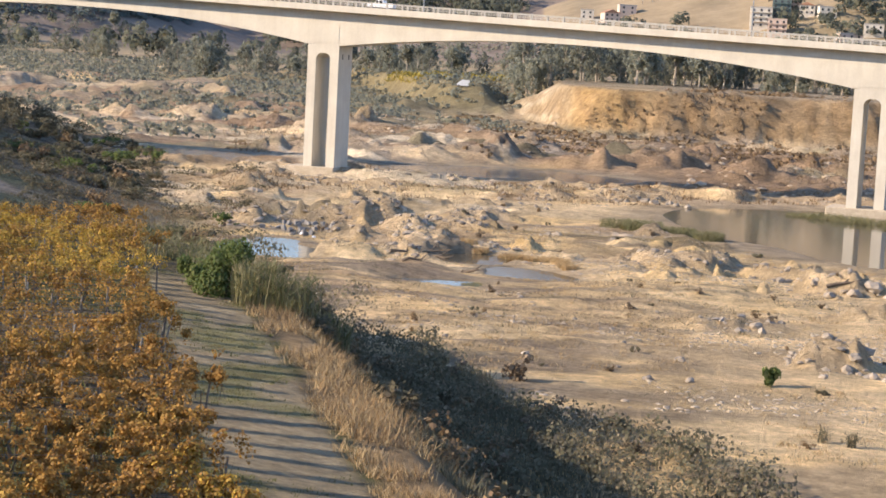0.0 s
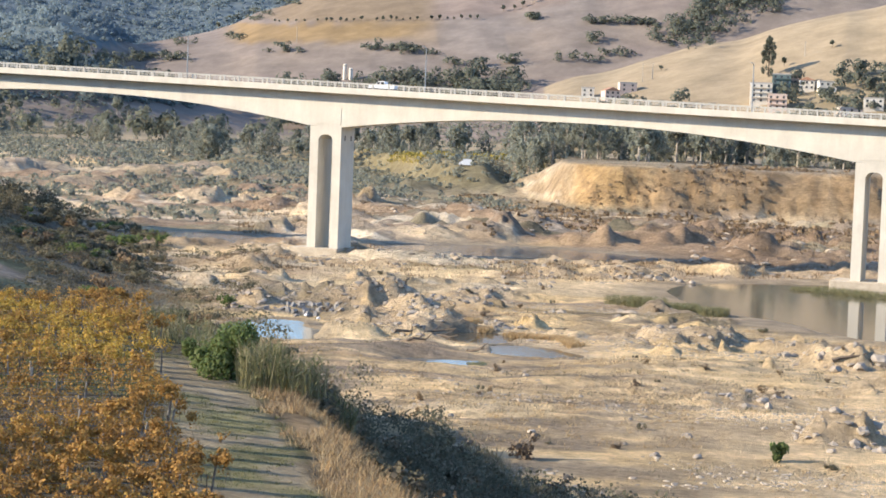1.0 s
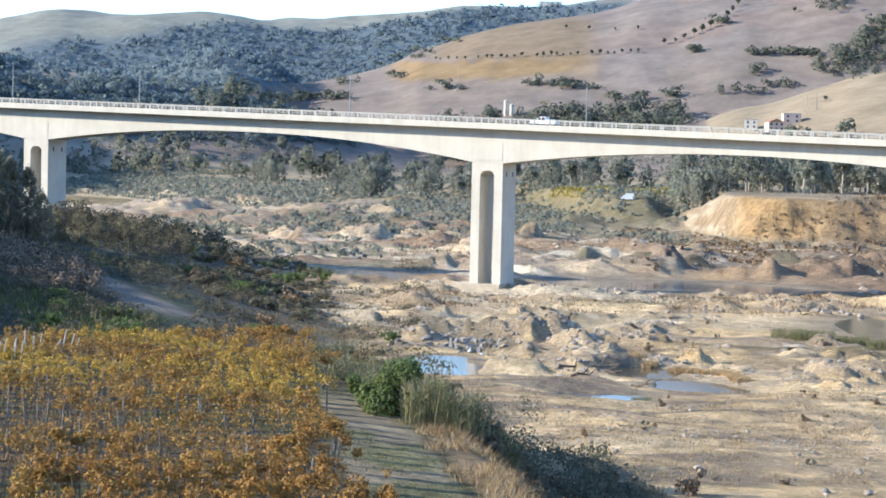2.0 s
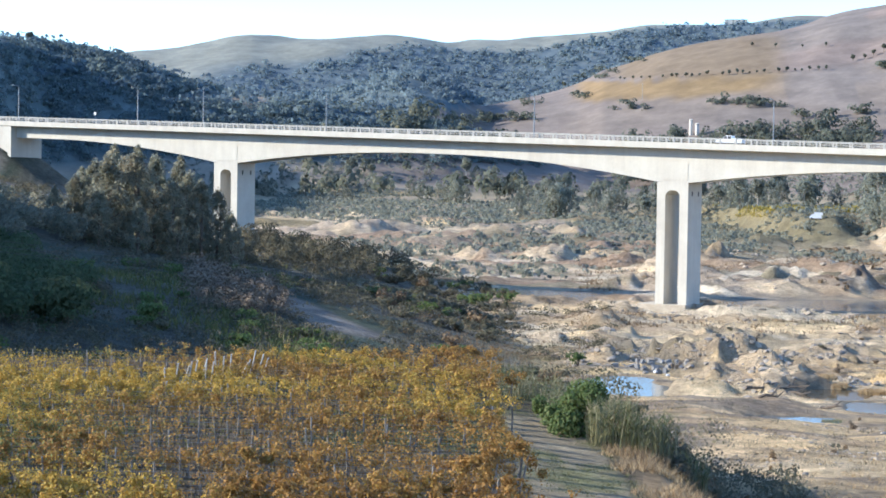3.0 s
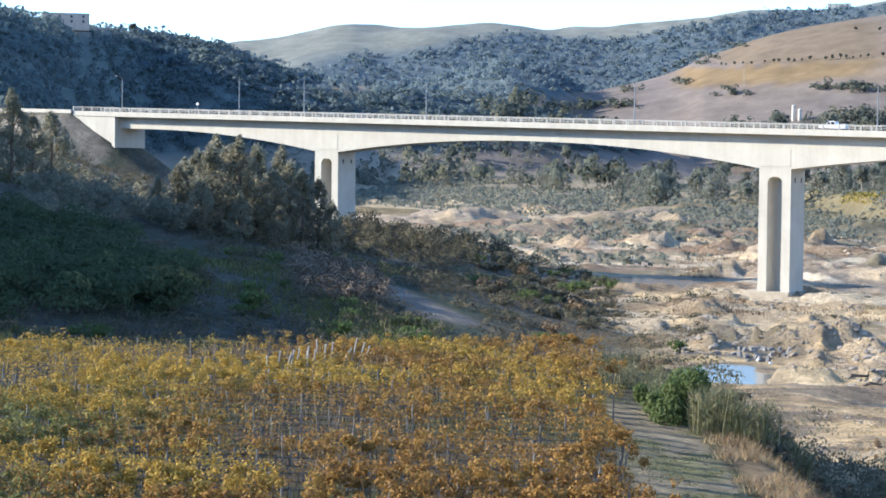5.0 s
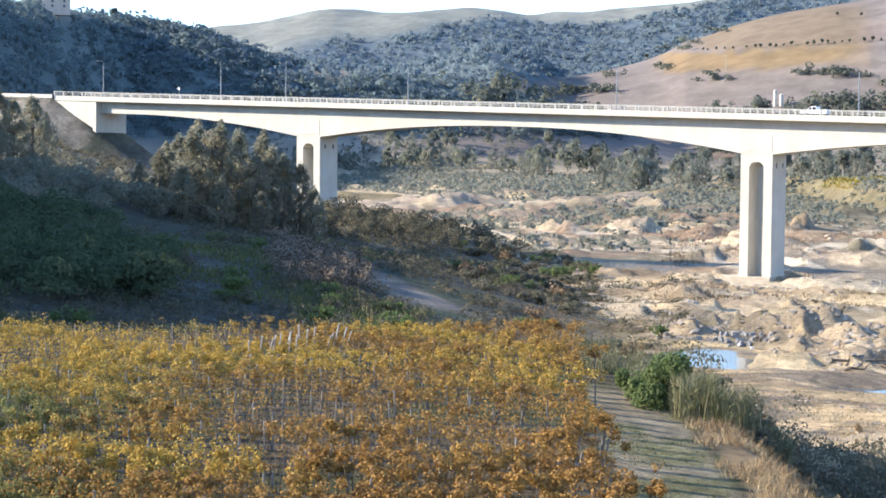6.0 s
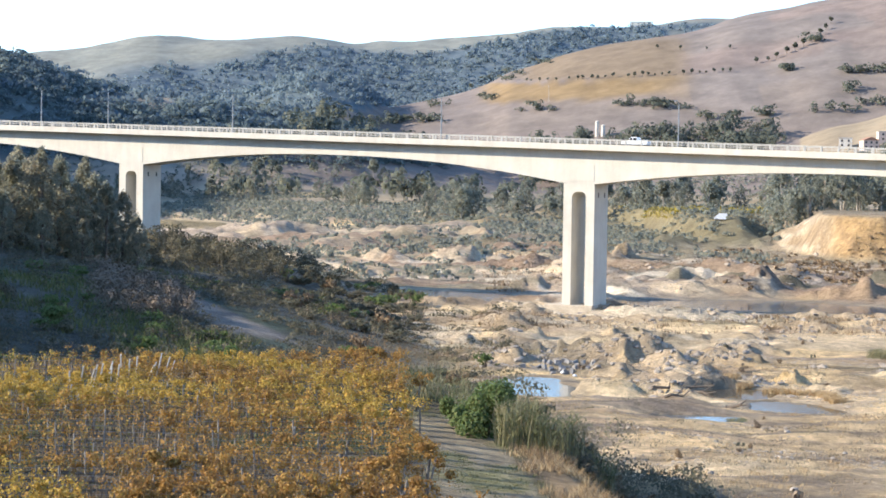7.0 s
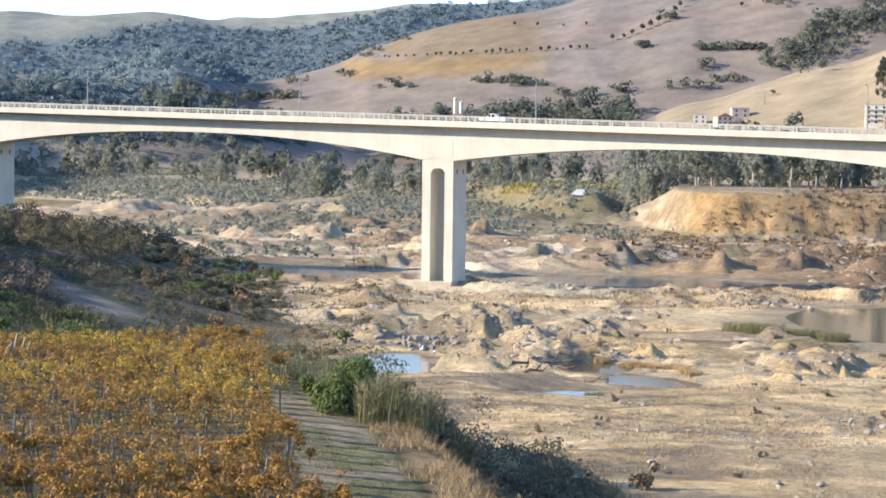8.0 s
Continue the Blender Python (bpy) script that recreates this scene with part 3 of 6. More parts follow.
        c = blend(c, (0.27, 0.215, 0.15), smooth(1.6, 1.1, q) * 0.75)
    # upstream scrub plain and far terrace
    reach = 190 * smooth(-23, -27, az)       # the sandy bed goes on upstream
    far = smooth(480 + reach, 640 + 1.6 * reach, r)
    c = blend(c, (0.25, 0.20, 0.13), far * 0.9 * smooth(-0.5, 0.2, fbm(x, y, 60, 4, 106)))
    c = blend(c, (0.26, 0.20, 0.105), smooth(650, 740, r) * smooth(0.0, 0.3, fbm(x, y, 120, 3, 107)))
    # cut bank of ochre earth, paler at its left end, browner to the right
    cut = smooth(-18.4, -18.0, az) * smooth(500, 530, r) * smooth(4.0, 6, z) * smooth(700, 640, r) * smooth(17.3, 16.2, z)
    # slanting streaks of a darker tone, from noise
    bank_streak = smooth(-0.2, 0.35, fbm(az * 30 + 0.5 * r, r * 0.15, 7, 5, 117))
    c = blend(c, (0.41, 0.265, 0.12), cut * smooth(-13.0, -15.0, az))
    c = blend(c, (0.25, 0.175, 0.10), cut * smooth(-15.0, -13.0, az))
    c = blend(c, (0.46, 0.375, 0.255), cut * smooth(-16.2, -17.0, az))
    c = blend(c, (0.27, 0.175, 0.09), cut * bank_streak * 0.7)
    c = blend(c, (0.185, 0.155, 0.085), smooth(-25, -24, az) * smooth(-18.1, -18.9, az) * smooth(540, 580, r) * smooth(4, 6, z) * smooth(1000, 900, r) * 0.9)
    # yellow plots on the far terrace
    c = blend(c, (0.24, 0.19, 0.09), smooth(655, 690, r) * smooth(950, 920, r) * smooth(-23.6, -23.0, az) * smooth(-17.0, -17.6, az) * smooth(-0.1, 0.1, fbm(x, y, 45, 2, 108) + 0.25) * smooth(11.5, 12.5, z))
    sight = np.degrees(np.arctan2(z - EYE, r))     # a bare tan cutting on the upstream plain
    c = blend(c, (0.50, 0.36, 0.205), smooth(0.0, 0.25, 1 - np.hypot((az + 29.0) / 0.9, (sight + 0.45) / 0.22) + 0.7 * fbm(x, y, 22, 3, 141)) * (r > 560) * (r < 1150))
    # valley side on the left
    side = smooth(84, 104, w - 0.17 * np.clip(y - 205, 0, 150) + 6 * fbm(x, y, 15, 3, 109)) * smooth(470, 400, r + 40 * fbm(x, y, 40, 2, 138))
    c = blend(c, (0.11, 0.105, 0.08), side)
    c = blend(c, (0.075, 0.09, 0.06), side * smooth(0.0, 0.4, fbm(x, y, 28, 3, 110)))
    c = blend(c, (0.30, 0.255, 0.20), smooth(-255, -268, x) * smooth(34, 22, np.abs(y - 313.6)) * smooth(-0.3, 0.2, fbm(x, y, 9, 3, 140)) * 0.9)
    # sandy ramp down the valley side
    c = blend(c, (0.24, 0.205, 0.165), on_ramp(x, y))
    # terrace: earth and weeds; the grassy path; the dry verge
    on = smooth(20, 14, n) * smooth(142, 132, s) * smooth(170, 150, r) * smooth(133, 124, -0.35 * x + 0.93 * y)
    c = blend(c, (0.135, 0.105, 0.065), on)
    c = blend(c, (0.10, 0.105, 0.038), on * smooth(-0.1, 0.3, fbm(x, y, 7, 3, 111)) * 0.85)
    track = smooth(4.2, 5.2, n) * smooth(9.6, 8.8, n) * smooth(106, 96, s)
    c = blend(c, (0.35, 0.285, 0.185), on * track)
    c = blend(c, (0.20, 0.19, 0.08), on * track * smooth(-0.05, 0.35, fbm(x, y, 4, 3, 112)) * 0.8)
    c = blend(c, (0.30, 0.21, 0.115), on * smooth(9.4, 10.4, n) * smooth(14.5, 12.5, n))
    # hills; the wooded ground is tinted blue-grey, haze put into the colour
    el = np.degrees(np.arctan2(z - EYE, r))
    wood = (z > 22) & (r > 515) & (az < -27.5) & (r < 1260 + 330 * smooth(-33, -36, az))
    open_land = bare(x, y, z)
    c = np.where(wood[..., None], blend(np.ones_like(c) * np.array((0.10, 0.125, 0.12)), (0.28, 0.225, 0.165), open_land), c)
    brown = (r > 1010) & (z > 22) & ~wood
    f = fields(x, y, 170, 0.5, 7)
    hue = np.ones_like(c) * np.array((0.26, 0.20, 0.165))
    hue = np.where((f > 0.3)[..., None], np.array((0.275, 0.21, 0.17)), hue)
    hue = np.where((f > 0.55)[..., None], np.array((0.235, 0.195, 0.165)), hue)
    hue = np.where((f > 0.8)[..., None], np.array((0.285, 0.225, 0.175)), hue)
    hue = blend(hue, (0.225, 0.185, 0.155), smooth(0.0, 0.3, fbm(x, y, 210, 4, 127)) * 0.7)
    hue = blend(hue, (0.245, 0.18, 0.115), smooth(-26.5, -25.6, az) * smooth(-20.6, -21.5, az) * smooth(3.42, 3.5, el) * smooth(5, 4.6, el))
    lane = 3.42 + 0.055 * (az + 25.6) * (az > -25.6)       # hedge line across the slope
    hue = blend(hue, (0.29, 0.195, 0.095), smooth(-27.6, -26.8, az) * smooth(-20.4, -22.2, az) * smooth(lane - 0.04, lane - 0.1, el) * smooth(2.78 + 0.06 * (az + 25), 2.88 + 0.06 * (az + 25), el))
    hue = blend(hue, (0.235, 0.19, 0.155), smooth(2.9, 2.6, el + 0.15 * fbm(x, y, 90, 3, 128)) * 0.75)
    c = np.where(brown[..., None], hue * 0.75, c)
    tan_hill = brown & (r < 1500) & (az > -17.5)
    c = np.where(tan_hill[..., None], blend(np.ones_like(c) * np.array((0.265, 0.205, 0.13)), (0.22, 0.18, 0.115), smooth(-0.1, 0.3, fbm(x, y, 130, 3, 115))), c)
    # spur and far ridge: distance haze painted into the blue-grey ground
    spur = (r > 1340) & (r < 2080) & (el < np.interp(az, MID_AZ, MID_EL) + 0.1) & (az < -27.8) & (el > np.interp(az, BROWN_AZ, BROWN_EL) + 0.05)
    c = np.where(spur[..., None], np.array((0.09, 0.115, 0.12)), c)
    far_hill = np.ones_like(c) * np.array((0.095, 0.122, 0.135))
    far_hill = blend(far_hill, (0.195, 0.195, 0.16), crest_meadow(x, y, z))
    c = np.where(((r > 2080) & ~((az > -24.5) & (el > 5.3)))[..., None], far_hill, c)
    stony = 1 - 0.8 * smooth(760, 1050, r)
    return np.concatenate([np.clip(c, 0.01, 0.8), stony[..., None]], -1)


GROUND = ground_material()
azs = np.concatenate([np.linspace(-180, -50, 44, endpoint=False), np.linspace(-50, -2.5, 450, endpoint=False), np.linspace(-2.5, 180, 50)])
rs = np.concatenate([np.linspace(0, 34, 18), np.geomspace(36, 125, 85, endpoint=False), np.geomspace(125, 640, 340, endpoint=False), np.geomspace(640, 3600, 130), np.geomspace(3900, 4900, 3)])
RR, AA = np.meshgrid(rs, np.radians(azs), indexing="ij")
GX, GY = RR * np.sin(AA), RR * np.cos(AA)
GZ = land(GX, GY)
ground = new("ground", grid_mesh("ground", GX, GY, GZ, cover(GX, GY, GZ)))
tagged(ground, "pale sandy river bed with dry banks, fields and hills", "ground", kind="structure")



def ground_z(x, y):
    """Height of the ground mesh at some places."""
    x, y = np.asarray(x, float), np.asarray(y, float)
    r, a = np.hypot(x, y), np.degrees(np.arctan2(x, y))
    i = np.clip(np.searchsorted(rs, r) - 1, 0, len(rs) - 2)
    j = np.clip(np.searchsorted(azs, a) - 1, 0, len(azs) - 2)
    u, v = (r - rs[i]) / (rs[i + 1] - rs[i]), (a - azs[j]) / (azs[j + 1] - azs[j])
    return (GZ[i, j] * (1 - u) + GZ[i + 1, j] * u) * (1 - v) + (GZ[i, j + 1] * (1 - u) + GZ[i + 1, j + 1] * u) * v


def height(x, y):
    return float(ground_z(x, y))


# still water in the hollows of the river bed
WATER = water_material("muddy_water", (0.075, 0.062, 0.042), 0.08)
WATER_CLEAR = water_material("shallow_water", (0.10, 0.11, 0.11), 0.22)
for k, (cx, cy, a, b, turn, level) in enumerate(POOLS):
    ang = np.linspace(0, 2 * np.pi, 48, endpoint=False)
    ct, st = math.cos(radians(turn)), math.sin(radians(turn))
    u, v = 1.25 * a * np.cos(ang), 1.25 * b * np.sin(ang)
    ring = np.stack([cx + u * ct - v * st, cy + u * st + v * ct, np.full(48, level + 0.004 * k)], 1)
    tagged(new("water", poly_mesh("water", ring, [list(range(48))], WATER if k in (2, 3, 4, 5) else WATER_CLEAR)),
           "still shallow pool of river water in the sand", "water", kind="structure")
# ---------------------------------------------------------------- the bridge
BY = 310.6          # near face of the girder
DECK_LEFT, DECK_RIGHT = -316.0, 75.0
PIERS = (-242.5, -139.75, -40.75)


def deck(x):
    """Height of the top of the rail."""
    return 28.45 - 0.0295 * x


def soffit(x):
    """Depth of the girder's underside below the rail."""
    best = min(abs(x - p) for p in (*PIERS, 58.0))
    q = min(max(best - 3.4, 0) / 46.0, 1)
    return 8.2 - 3.5 * (1 - (1 - q) ** 2)


DUSTY = surface("dusty_concrete", (0.44, 0.375, 0.285), (0.34, 0.285, 0.21), 0.9, 0.95, 0.4, 0.04)
bridge = empty("bridge", "long pale concrete road bridge on tall slotted piers", "bridge")
xs = np.concatenate([np.linspace(-303, DECK_RIGHT, 190), [p + d for p in PIERS for d in (-3.4, 3.4)]])
xs.sort()
bm = bmesh.new()
prism(bm, [(x, deck(x) - 2.25) for x in xs] + [(x, deck(x) - soffit(x)) for x in xs[::-1]], BY, BY + 6.2)
part("girder", bm, CONCRETE, bridge, "deep haunched concrete box girder")


def strip(name, y0, y1, top, bottom, material, x0=DECK_LEFT, x1=DECK_RIGHT, label=""):
    b = bmesh.new()
    prism(b, [(x0, deck(x0) - bottom), (x1, deck(x1) - bottom), (x1, deck(x1) - top), (x0, deck(x0) - top)], y0, y1)
    return part(name, b, material, bridge, label)


bm = bmesh.new()
for x0 in (DECK_LEFT,):
    low = [(BY - 1.6, 1.75), (BY, 2.24), (BY + 6.2, 2.24), (BY + 8.1, 1.75), (BY + 8.1, 1.3), (BY - 1.6, 1.3)]
    ends = []
    for x in (DECK_LEFT, DECK_RIGHT):
        ends.append([bm.verts.new((x, y, deck(x) - d)) for y, d in low])
    bm.faces.new(ends[0])
    bm.faces.new(ends[1][::-1])
    for i in range(len(low)):
        j = (i + 1) % len(low)
        bm.faces.new((ends[0][i], ends[0][j], ends[1][j], ends[1][i]))
part("deck_slab", bm, CONCRETE, bridge)
strip("road_surface", BY - 1.0, BY + 7.2, 1.22, 1.296, ASPHALT, label="grey asphalt carriageway")
for y0 in (BY - 1.95, BY + 8.1):
    strip("edge_beam", y0, y0 + 0.35, 0.98, 2.1, CONCRETE, label="pale concrete fascia")
for y0 in (BY - 1.6, BY + 7.25):
    strip("kerb", y0, y0 + 0.85, 1.05, 1.292, CONCRETE)
for y0 in (BY - 1.84, BY + 8.22):
    strip("top_rail", y0 - 0.09, y0 + 0.09, 0.0, 0.15, PAINTED)
    strip("middle_rail", y0 - 0.04, y0 + 0.04, 0.5, 0.57, PAINTED)
    bm = bmesh.new()
    for x in np.arange(DECK_LEFT + 0.9, DECK_RIGHT, 1.0):
        box(bm, x - 0.02, x + 0.02, y0 - 0.02, y0 + 0.02, deck(x) - 0.98, deck(x) - 0.1)
    tagged(part("railing_infill", bm, PAINTED, bridge), kind="stuff")
post_bm = bmesh.new()
box(post_bm, -0.12, 0.12, -0.12, 0.12, -0.98, 0.0)
POST = mesh_of("rail_post", post_bm, PAINTED)
for y0 in (BY - 1.84, BY + 8.22):
    for x in np.arange(DECK_LEFT + 0.15, DECK_RIGHT, 3.0):
        ob = piece("rail_post", POST, bridge)
        ob.location = (x, y0, deck(x) + 0.03)

for px, base, foot in zip(PIERS, (9.5, 2.4, 2.2), (None, (-6.3, 3.4), (-6.3, 5.0))):
    top = deck(px) - 8.16
    h = 3.1
    bm = bmesh.new()
    # outline with a slot that ends in a chamfered arch
    q = top - 1.55
    outer = [(px - h, base - 1.2), (px - h, top), (px + h, top), (px + h, base - 1.2)]
    slot = [(px + 1.42, base - 1.2), (px + 1.42, q - 0.85), (px + 1.05, q - 0.25), (px + 0.5, q), (px - 0.5, q), (px - 1.05, q - 0.25), (px - 1.42, q - 0.85), (px - 1.42, base - 1.2)]
    prism(bm, outer + slot, BY + 0.03, BY + 6.17)
    pier = part("pier", bm, CONCRETE, bridge, "tall pier with an arched slot")
    bm = bmesh.new()
    box(bm, px - 2.9, px + 3.0, BY - 0.05, BY, top + 0.35, top + 3.3)
    part("bearing_panel", bm, CONCRETE, pier)
    for dy in (1.6, 4.4):
        bm = bmesh.new()
        box(bm, px + h, px + h + 0.03, BY + dy, BY + dy + 0.45, top - 2.6, top - 1.7)
        part("vent", bm, ASPHALT, pier, "small dark opening")
    if foot:
        bm = bmesh.new()
        box(bm, px + foot[0], px + foot[1], BY - 0.9, BY + 7.4, base - 3.5, base - 0.35)
        bmesh.ops.bevel(bm, geom=bm.edges, offset=0.12, segments=1, affect="EDGES")
        part("footing", bm, DUSTY, bridge, "broad concrete footing in the sand")

abut = empty("abutment", "pale concrete bridge abutment with a sloping wing wall", "abutment")
bm = bmesh.new()
prism(bm, [(-316.5, deck(-316.5) - 2.2), (-302.6, deck(-302.6) - 2.2), (-302.6, 9), (-303.6, 9), (-303.6, deck(-303) - 8.2)], BY - 1.8, BY - 1.2)
part("wing_wall", bm, CONCRETE, abut)
bm = bmesh.new()
box(bm, -303.6, -302.6, BY - 1.2, BY + 8.1, 8, deck(-303) - 2.3)
part("front_wall", bm, CONCRETE, abut)
bm = bmesh.new()
prism(bm, [(-430, deck(-430) - 1.6), (-316.2, deck(-316.2) - 1.6), (-316.2, deck(-316.2) - 0.75), (-430, deck(-430) - 0.75)], BY - 2.4, BY - 2.1)
approach = part("road_barrier", bm, CONCRETE)
tagged(approach, "low pale concrete barrier along the approach road", "barrier", kind="structure")
bm = bmesh.new()
prism(bm, [(-430, deck(-430) - 1.6), (-316.2, deck(-316.2) - 1.6), (-316.2, deck(-316.2) - 1.2), (-430, deck(-430) - 1.2)], BY - 1.9, BY + 8)
tagged(part("road", bm, ASPHALT), "grey asphalt approach road on an embankment", "road", kind="structure")


def lamp_post():
    ob = empty("street_lamp", "slim grey street lamp on the bridge deck", "street lamp", "bridge lamps")
    b = bmesh.new()
    tube(b, [(0, 0, 0), (0, 0, 4.2), (0, 0, 8.2)], [0.14, 0.11, 0.08], 8)
    part("pole", b, STEEL, ob)
    b = bmesh.new()
    tube(b, [(0, 0, 8.1), (0, -0.6, 8.45), (0, -1.5, 8.55)], [0.06, 0.05, 0.05], 6)
    part("arm", b, STEEL, ob)
    b = bmesh.new()
    box(b, -0.14, 0.14, -2.1, -1.4, 8.48, 8.62)
    part("lamp_head", b, STEEL, ob)
    return ob


lamp = lamp_post()
for k, x in enumerate((-309.4, -273.3, -254.7, -222.1, -172.8, -123.5, -63.0)):
    ob = lamp if k == 0 else copy_thing(lamp, Matrix.Identity(4))
    ob.matrix_basis = pose(x, BY + 7.6, deck(x) - 1.06)

sign = empty("road_sign", "small round road sign on a thin post", "road sign")
bm = bmesh.new()
tube(bm, [(0, 0, 0), (0, 0, 2.2)], [0.04, 0.04], 6)
part("post", bm, STEEL, sign)
bm = bmesh.new()
tube(bm, [(0, -0.06, 2.3), (0, -0.03, 2.3)], [0.34, 0.34], 16)
part("disc", bm, LITTER, sign)
sign.matrix_basis = pose(-277.9, BY - 1.2, deck(-277.9) - 1.06)


def pickup():
    paint = surface("white_car_paint", (0.78, 0.78, 0.77), (0.7, 0.7, 0.69), 1.0, 0.35, 0.02)
    glass = surface("dark_glass", (0.03, 0.035, 0.04), (0.02, 0.02, 0.025), 1.0, 0.1, 0.0)
    rubber = surface("rubber", (0.03, 0.03, 0.03), (0.045, 0.04, 0.04), 3.0, 0.9)
    ob = empty("pickup_truck", "white double-cab pickup truck on the bridge", "truck")
    b = bmesh.new()
    prism(b, [(-2.6, 0.45), (2.5, 0.45), (2.5, 1.05), (0.6, 1.08), (0.35, 1.08), (-1.35, 1.08), (-2.5, 0.98), (-2.62, 0.8)], -0.88, 0.88)
    bmesh.ops.bevel(b, geom=b.edges, offset=0.06, segments=2, affect="EDGES")
    part("body", b, paint, ob)
    b = bmesh.new()
    prism(b, [(-1.45, 1.06), (0.62, 1.06), (0.5, 1.78), (-0.7, 1.80)], -0.78, 0.78)
    bmesh.ops.bevel(b, geom=b.edges, offset=0.07, segments=2, affect="EDGES")
    cab = part("cab", b, paint, ob)
    for x0, x1 in ((-1.1, -0.45), (-0.3, 0.38)):
        for ya, yb in ((-0.80, -0.77), (0.77, 0.80)):
            b = bmesh.new()
            prism(b, [(x0, 1.15), (x1, 1.15), (x1 - 0.03, 1.66), (x0 + (0.32 if x0 < -1 else 0.0), 1.66)], ya, yb)
            part("window", b, glass, cab, "dark side window")
    b = bmesh.new()
    box(b, 0.7, 2.45, -0.86, -0.8, 1.05, 1.3)
    box(b, 0.7, 2.45, 0.8, 0.86, 1.05, 1.3)
    box(b, 2.4, 2.46, -0.8, 0.8, 1.05, 1.3)
    part("load_bed", b, paint, ob)
    for wx in (-1.65, 1.5):
        for wy in (-0.8, 0.62):
            b = bmesh.new()
            tube(b, [(wx, wy, 0.38), (wx, wy + 0.2, 0.38)], [0.38, 0.38], 18)
            wheel = part("wheel", b, rubber, ob, "black tyre")
            b = bmesh.new()
            tube(b, [(wx, wy - 0.01, 0.38), (wx, wy + 0.21, 0.38)], [0.2, 0.2], 14)
            part("rim", b, STEEL, wheel)
    return ob


truck = pickup()
truck.matrix_basis = pose(-129.2, BY + 1.4, deck(-129.2) - 1.2, 0, 1.69, 0)
# ---------------------------------------------------------------- vineyard terrace
rng = np.random.default_rng(11)
ROW = np.array((0.866, 0.5))      # direction of the vine rows
ACROSS = np.array((-0.5, 0.866))
ROW_GAP = 2.05


def vine_density(x, y):
    s, n = along(x, y)
    return np.maximum(smooth(-0.24, 0.32, fbm(x, y, 11, 3, 201) + 0.3 * smooth(-22, -8, n)) ** 1.3, 0.5 * smooth(0.5, 3, n))


post_bm = bmesh.new()
tube(post_bm, [(0, 0, -0.3), (0, 0, 0.9), (0, 0, 1.95)], [0.045, 0.04, 0.035], 6)
VINE_POST = mesh_of("post", post_bm, POST_WOOD)


def vine_row(q):
    """One row of vines: posts, wires, trunks and the hanging autumn leaves."""
    u = np.arange(-110, 60, 1.15)
    x, y = u * ROW[0] + q * ACROSS[0], u * ROW[1] + q * ACROSS[1]
    s, n = along(x, y)
    r, az = np.hypot(x, y), np.degrees(np.arctan2(x, y))
    ok = (n < 4.4 + 0.4 * rng.normal(size=len(u))) & (s < 121 + 0.1 * n) & (r > 40) & (az > -51.5)
    if ok.sum() < 4:
        return
    x, y, u = x[ok], y[ok], u[ok]
    z = ground_z(x, y)
    row = empty("vine_row", "row of autumn grapevines with yellow and rust leaves on posts", "grapevines", "vineyard rows")
    row.location = (x[0], y[0], z[0])
    off = np.array((x[0], y[0], z[0]))
    dens = vine_density(x, y)
    thick = rng.uniform(0.6, 1.1)
    # leaves: a hedge from knee height to above the top wire
    per = np.where(rng.random(len(x)) < 0.12, 5, (28 + 440 * thick * dens ** 1.3 * rng.uniform(0.2, 1.4, len(x))) * (1 + 0.9 * smooth(95, 55, np.hypot(x, y)))).astype(int)
    which = np.repeat(np.arange(len(x)), per)
    k = len(which)
    tall = 1.0 + 0.25 * rng.normal(size=len(x))
    # each vine carries a few bunches of leaves near the top wire, with bare trunks below
    lobes = 8
    tip = 0.3 * smooth(0.5, 3, along(x, y)[1])[:, None]
    cu, cq = rng.normal(size=(len(x), lobes)) * 0.42, rng.normal(size=(len(x), lobes)) * 0.15
    cz = np.clip(1.45 + tip + 0.22 * rng.normal(size=(len(x), lobes)) * tall[:, None], 0.5, 2.2)
    lobe = rng.integers(0, lobes, k)
    away = unit(rng.normal(size=(k, 3)))
    reach = (0.13 + 0.17 * rng.random(k))[:, None] * np.array((1.0, 0.75, 0.8)) * away
    hang = 0.55 * (rng.random(k) < 0.12) * rng.random(k)
    du, dq = cu[which, lobe] + reach[:, 0], cq[which, lobe] + reach[:, 1]
    up = np.clip(cz[which, lobe] + reach[:, 2] - hang, 0.25, 2.3)
    p = np.stack([x[which] + du * ROW[0] + dq * ACROSS[0], y[which] + du * ROW[1] + dq * ACROSS[1], z[which] + up], 1)
    out = np.stack([away[:, 0] * ROW[0] + away[:, 1] * ACROSS[0], away[:, 0] * ROW[1] + away[:, 1] * ACROSS[1], away[:, 2] + 0.3], 1)
    nrm = unit(out + 0.6 * rng.normal(size=(k, 3)))
    quads = leaf_quads(p, nrm, 0.055 + 0.075 * rng.random(k), rng, 0.75) - off
    patch = fbm(p[:, 0] * 0.8, p[:, 1], 13, 3, 202)
    gold = (patch + 0.1 * rng.normal(size=k) - 0.3 * smooth(-25, -12, along(p[:, 0], p[:, 1])[1])) > 0.10
    rust = ~gold & (along(p[:, 0], p[:, 1])[1] + 5 * patch + 3 * rng.normal(size=k) > -17)
    for sel, leaf, label in ((gold, GOLD_LEAF, "golden leaves"), (rust, RUST_VINE, "rust-brown leaves"), (~gold & ~rust, VINE_LEAF, "olive leaves")):
        if sel.sum() > 3:
            piece("foliage", quad_mesh("foliage", quads[sel], leaf), row, label)
    # trunks, canes
    b = bmesh.new()
    for i in range(len(x)):
        px, py, pz = x[i] - off[0], y[i] - off[1], z[i] - off[2]
        jx, jy = rng.normal(size=2) * 0.1
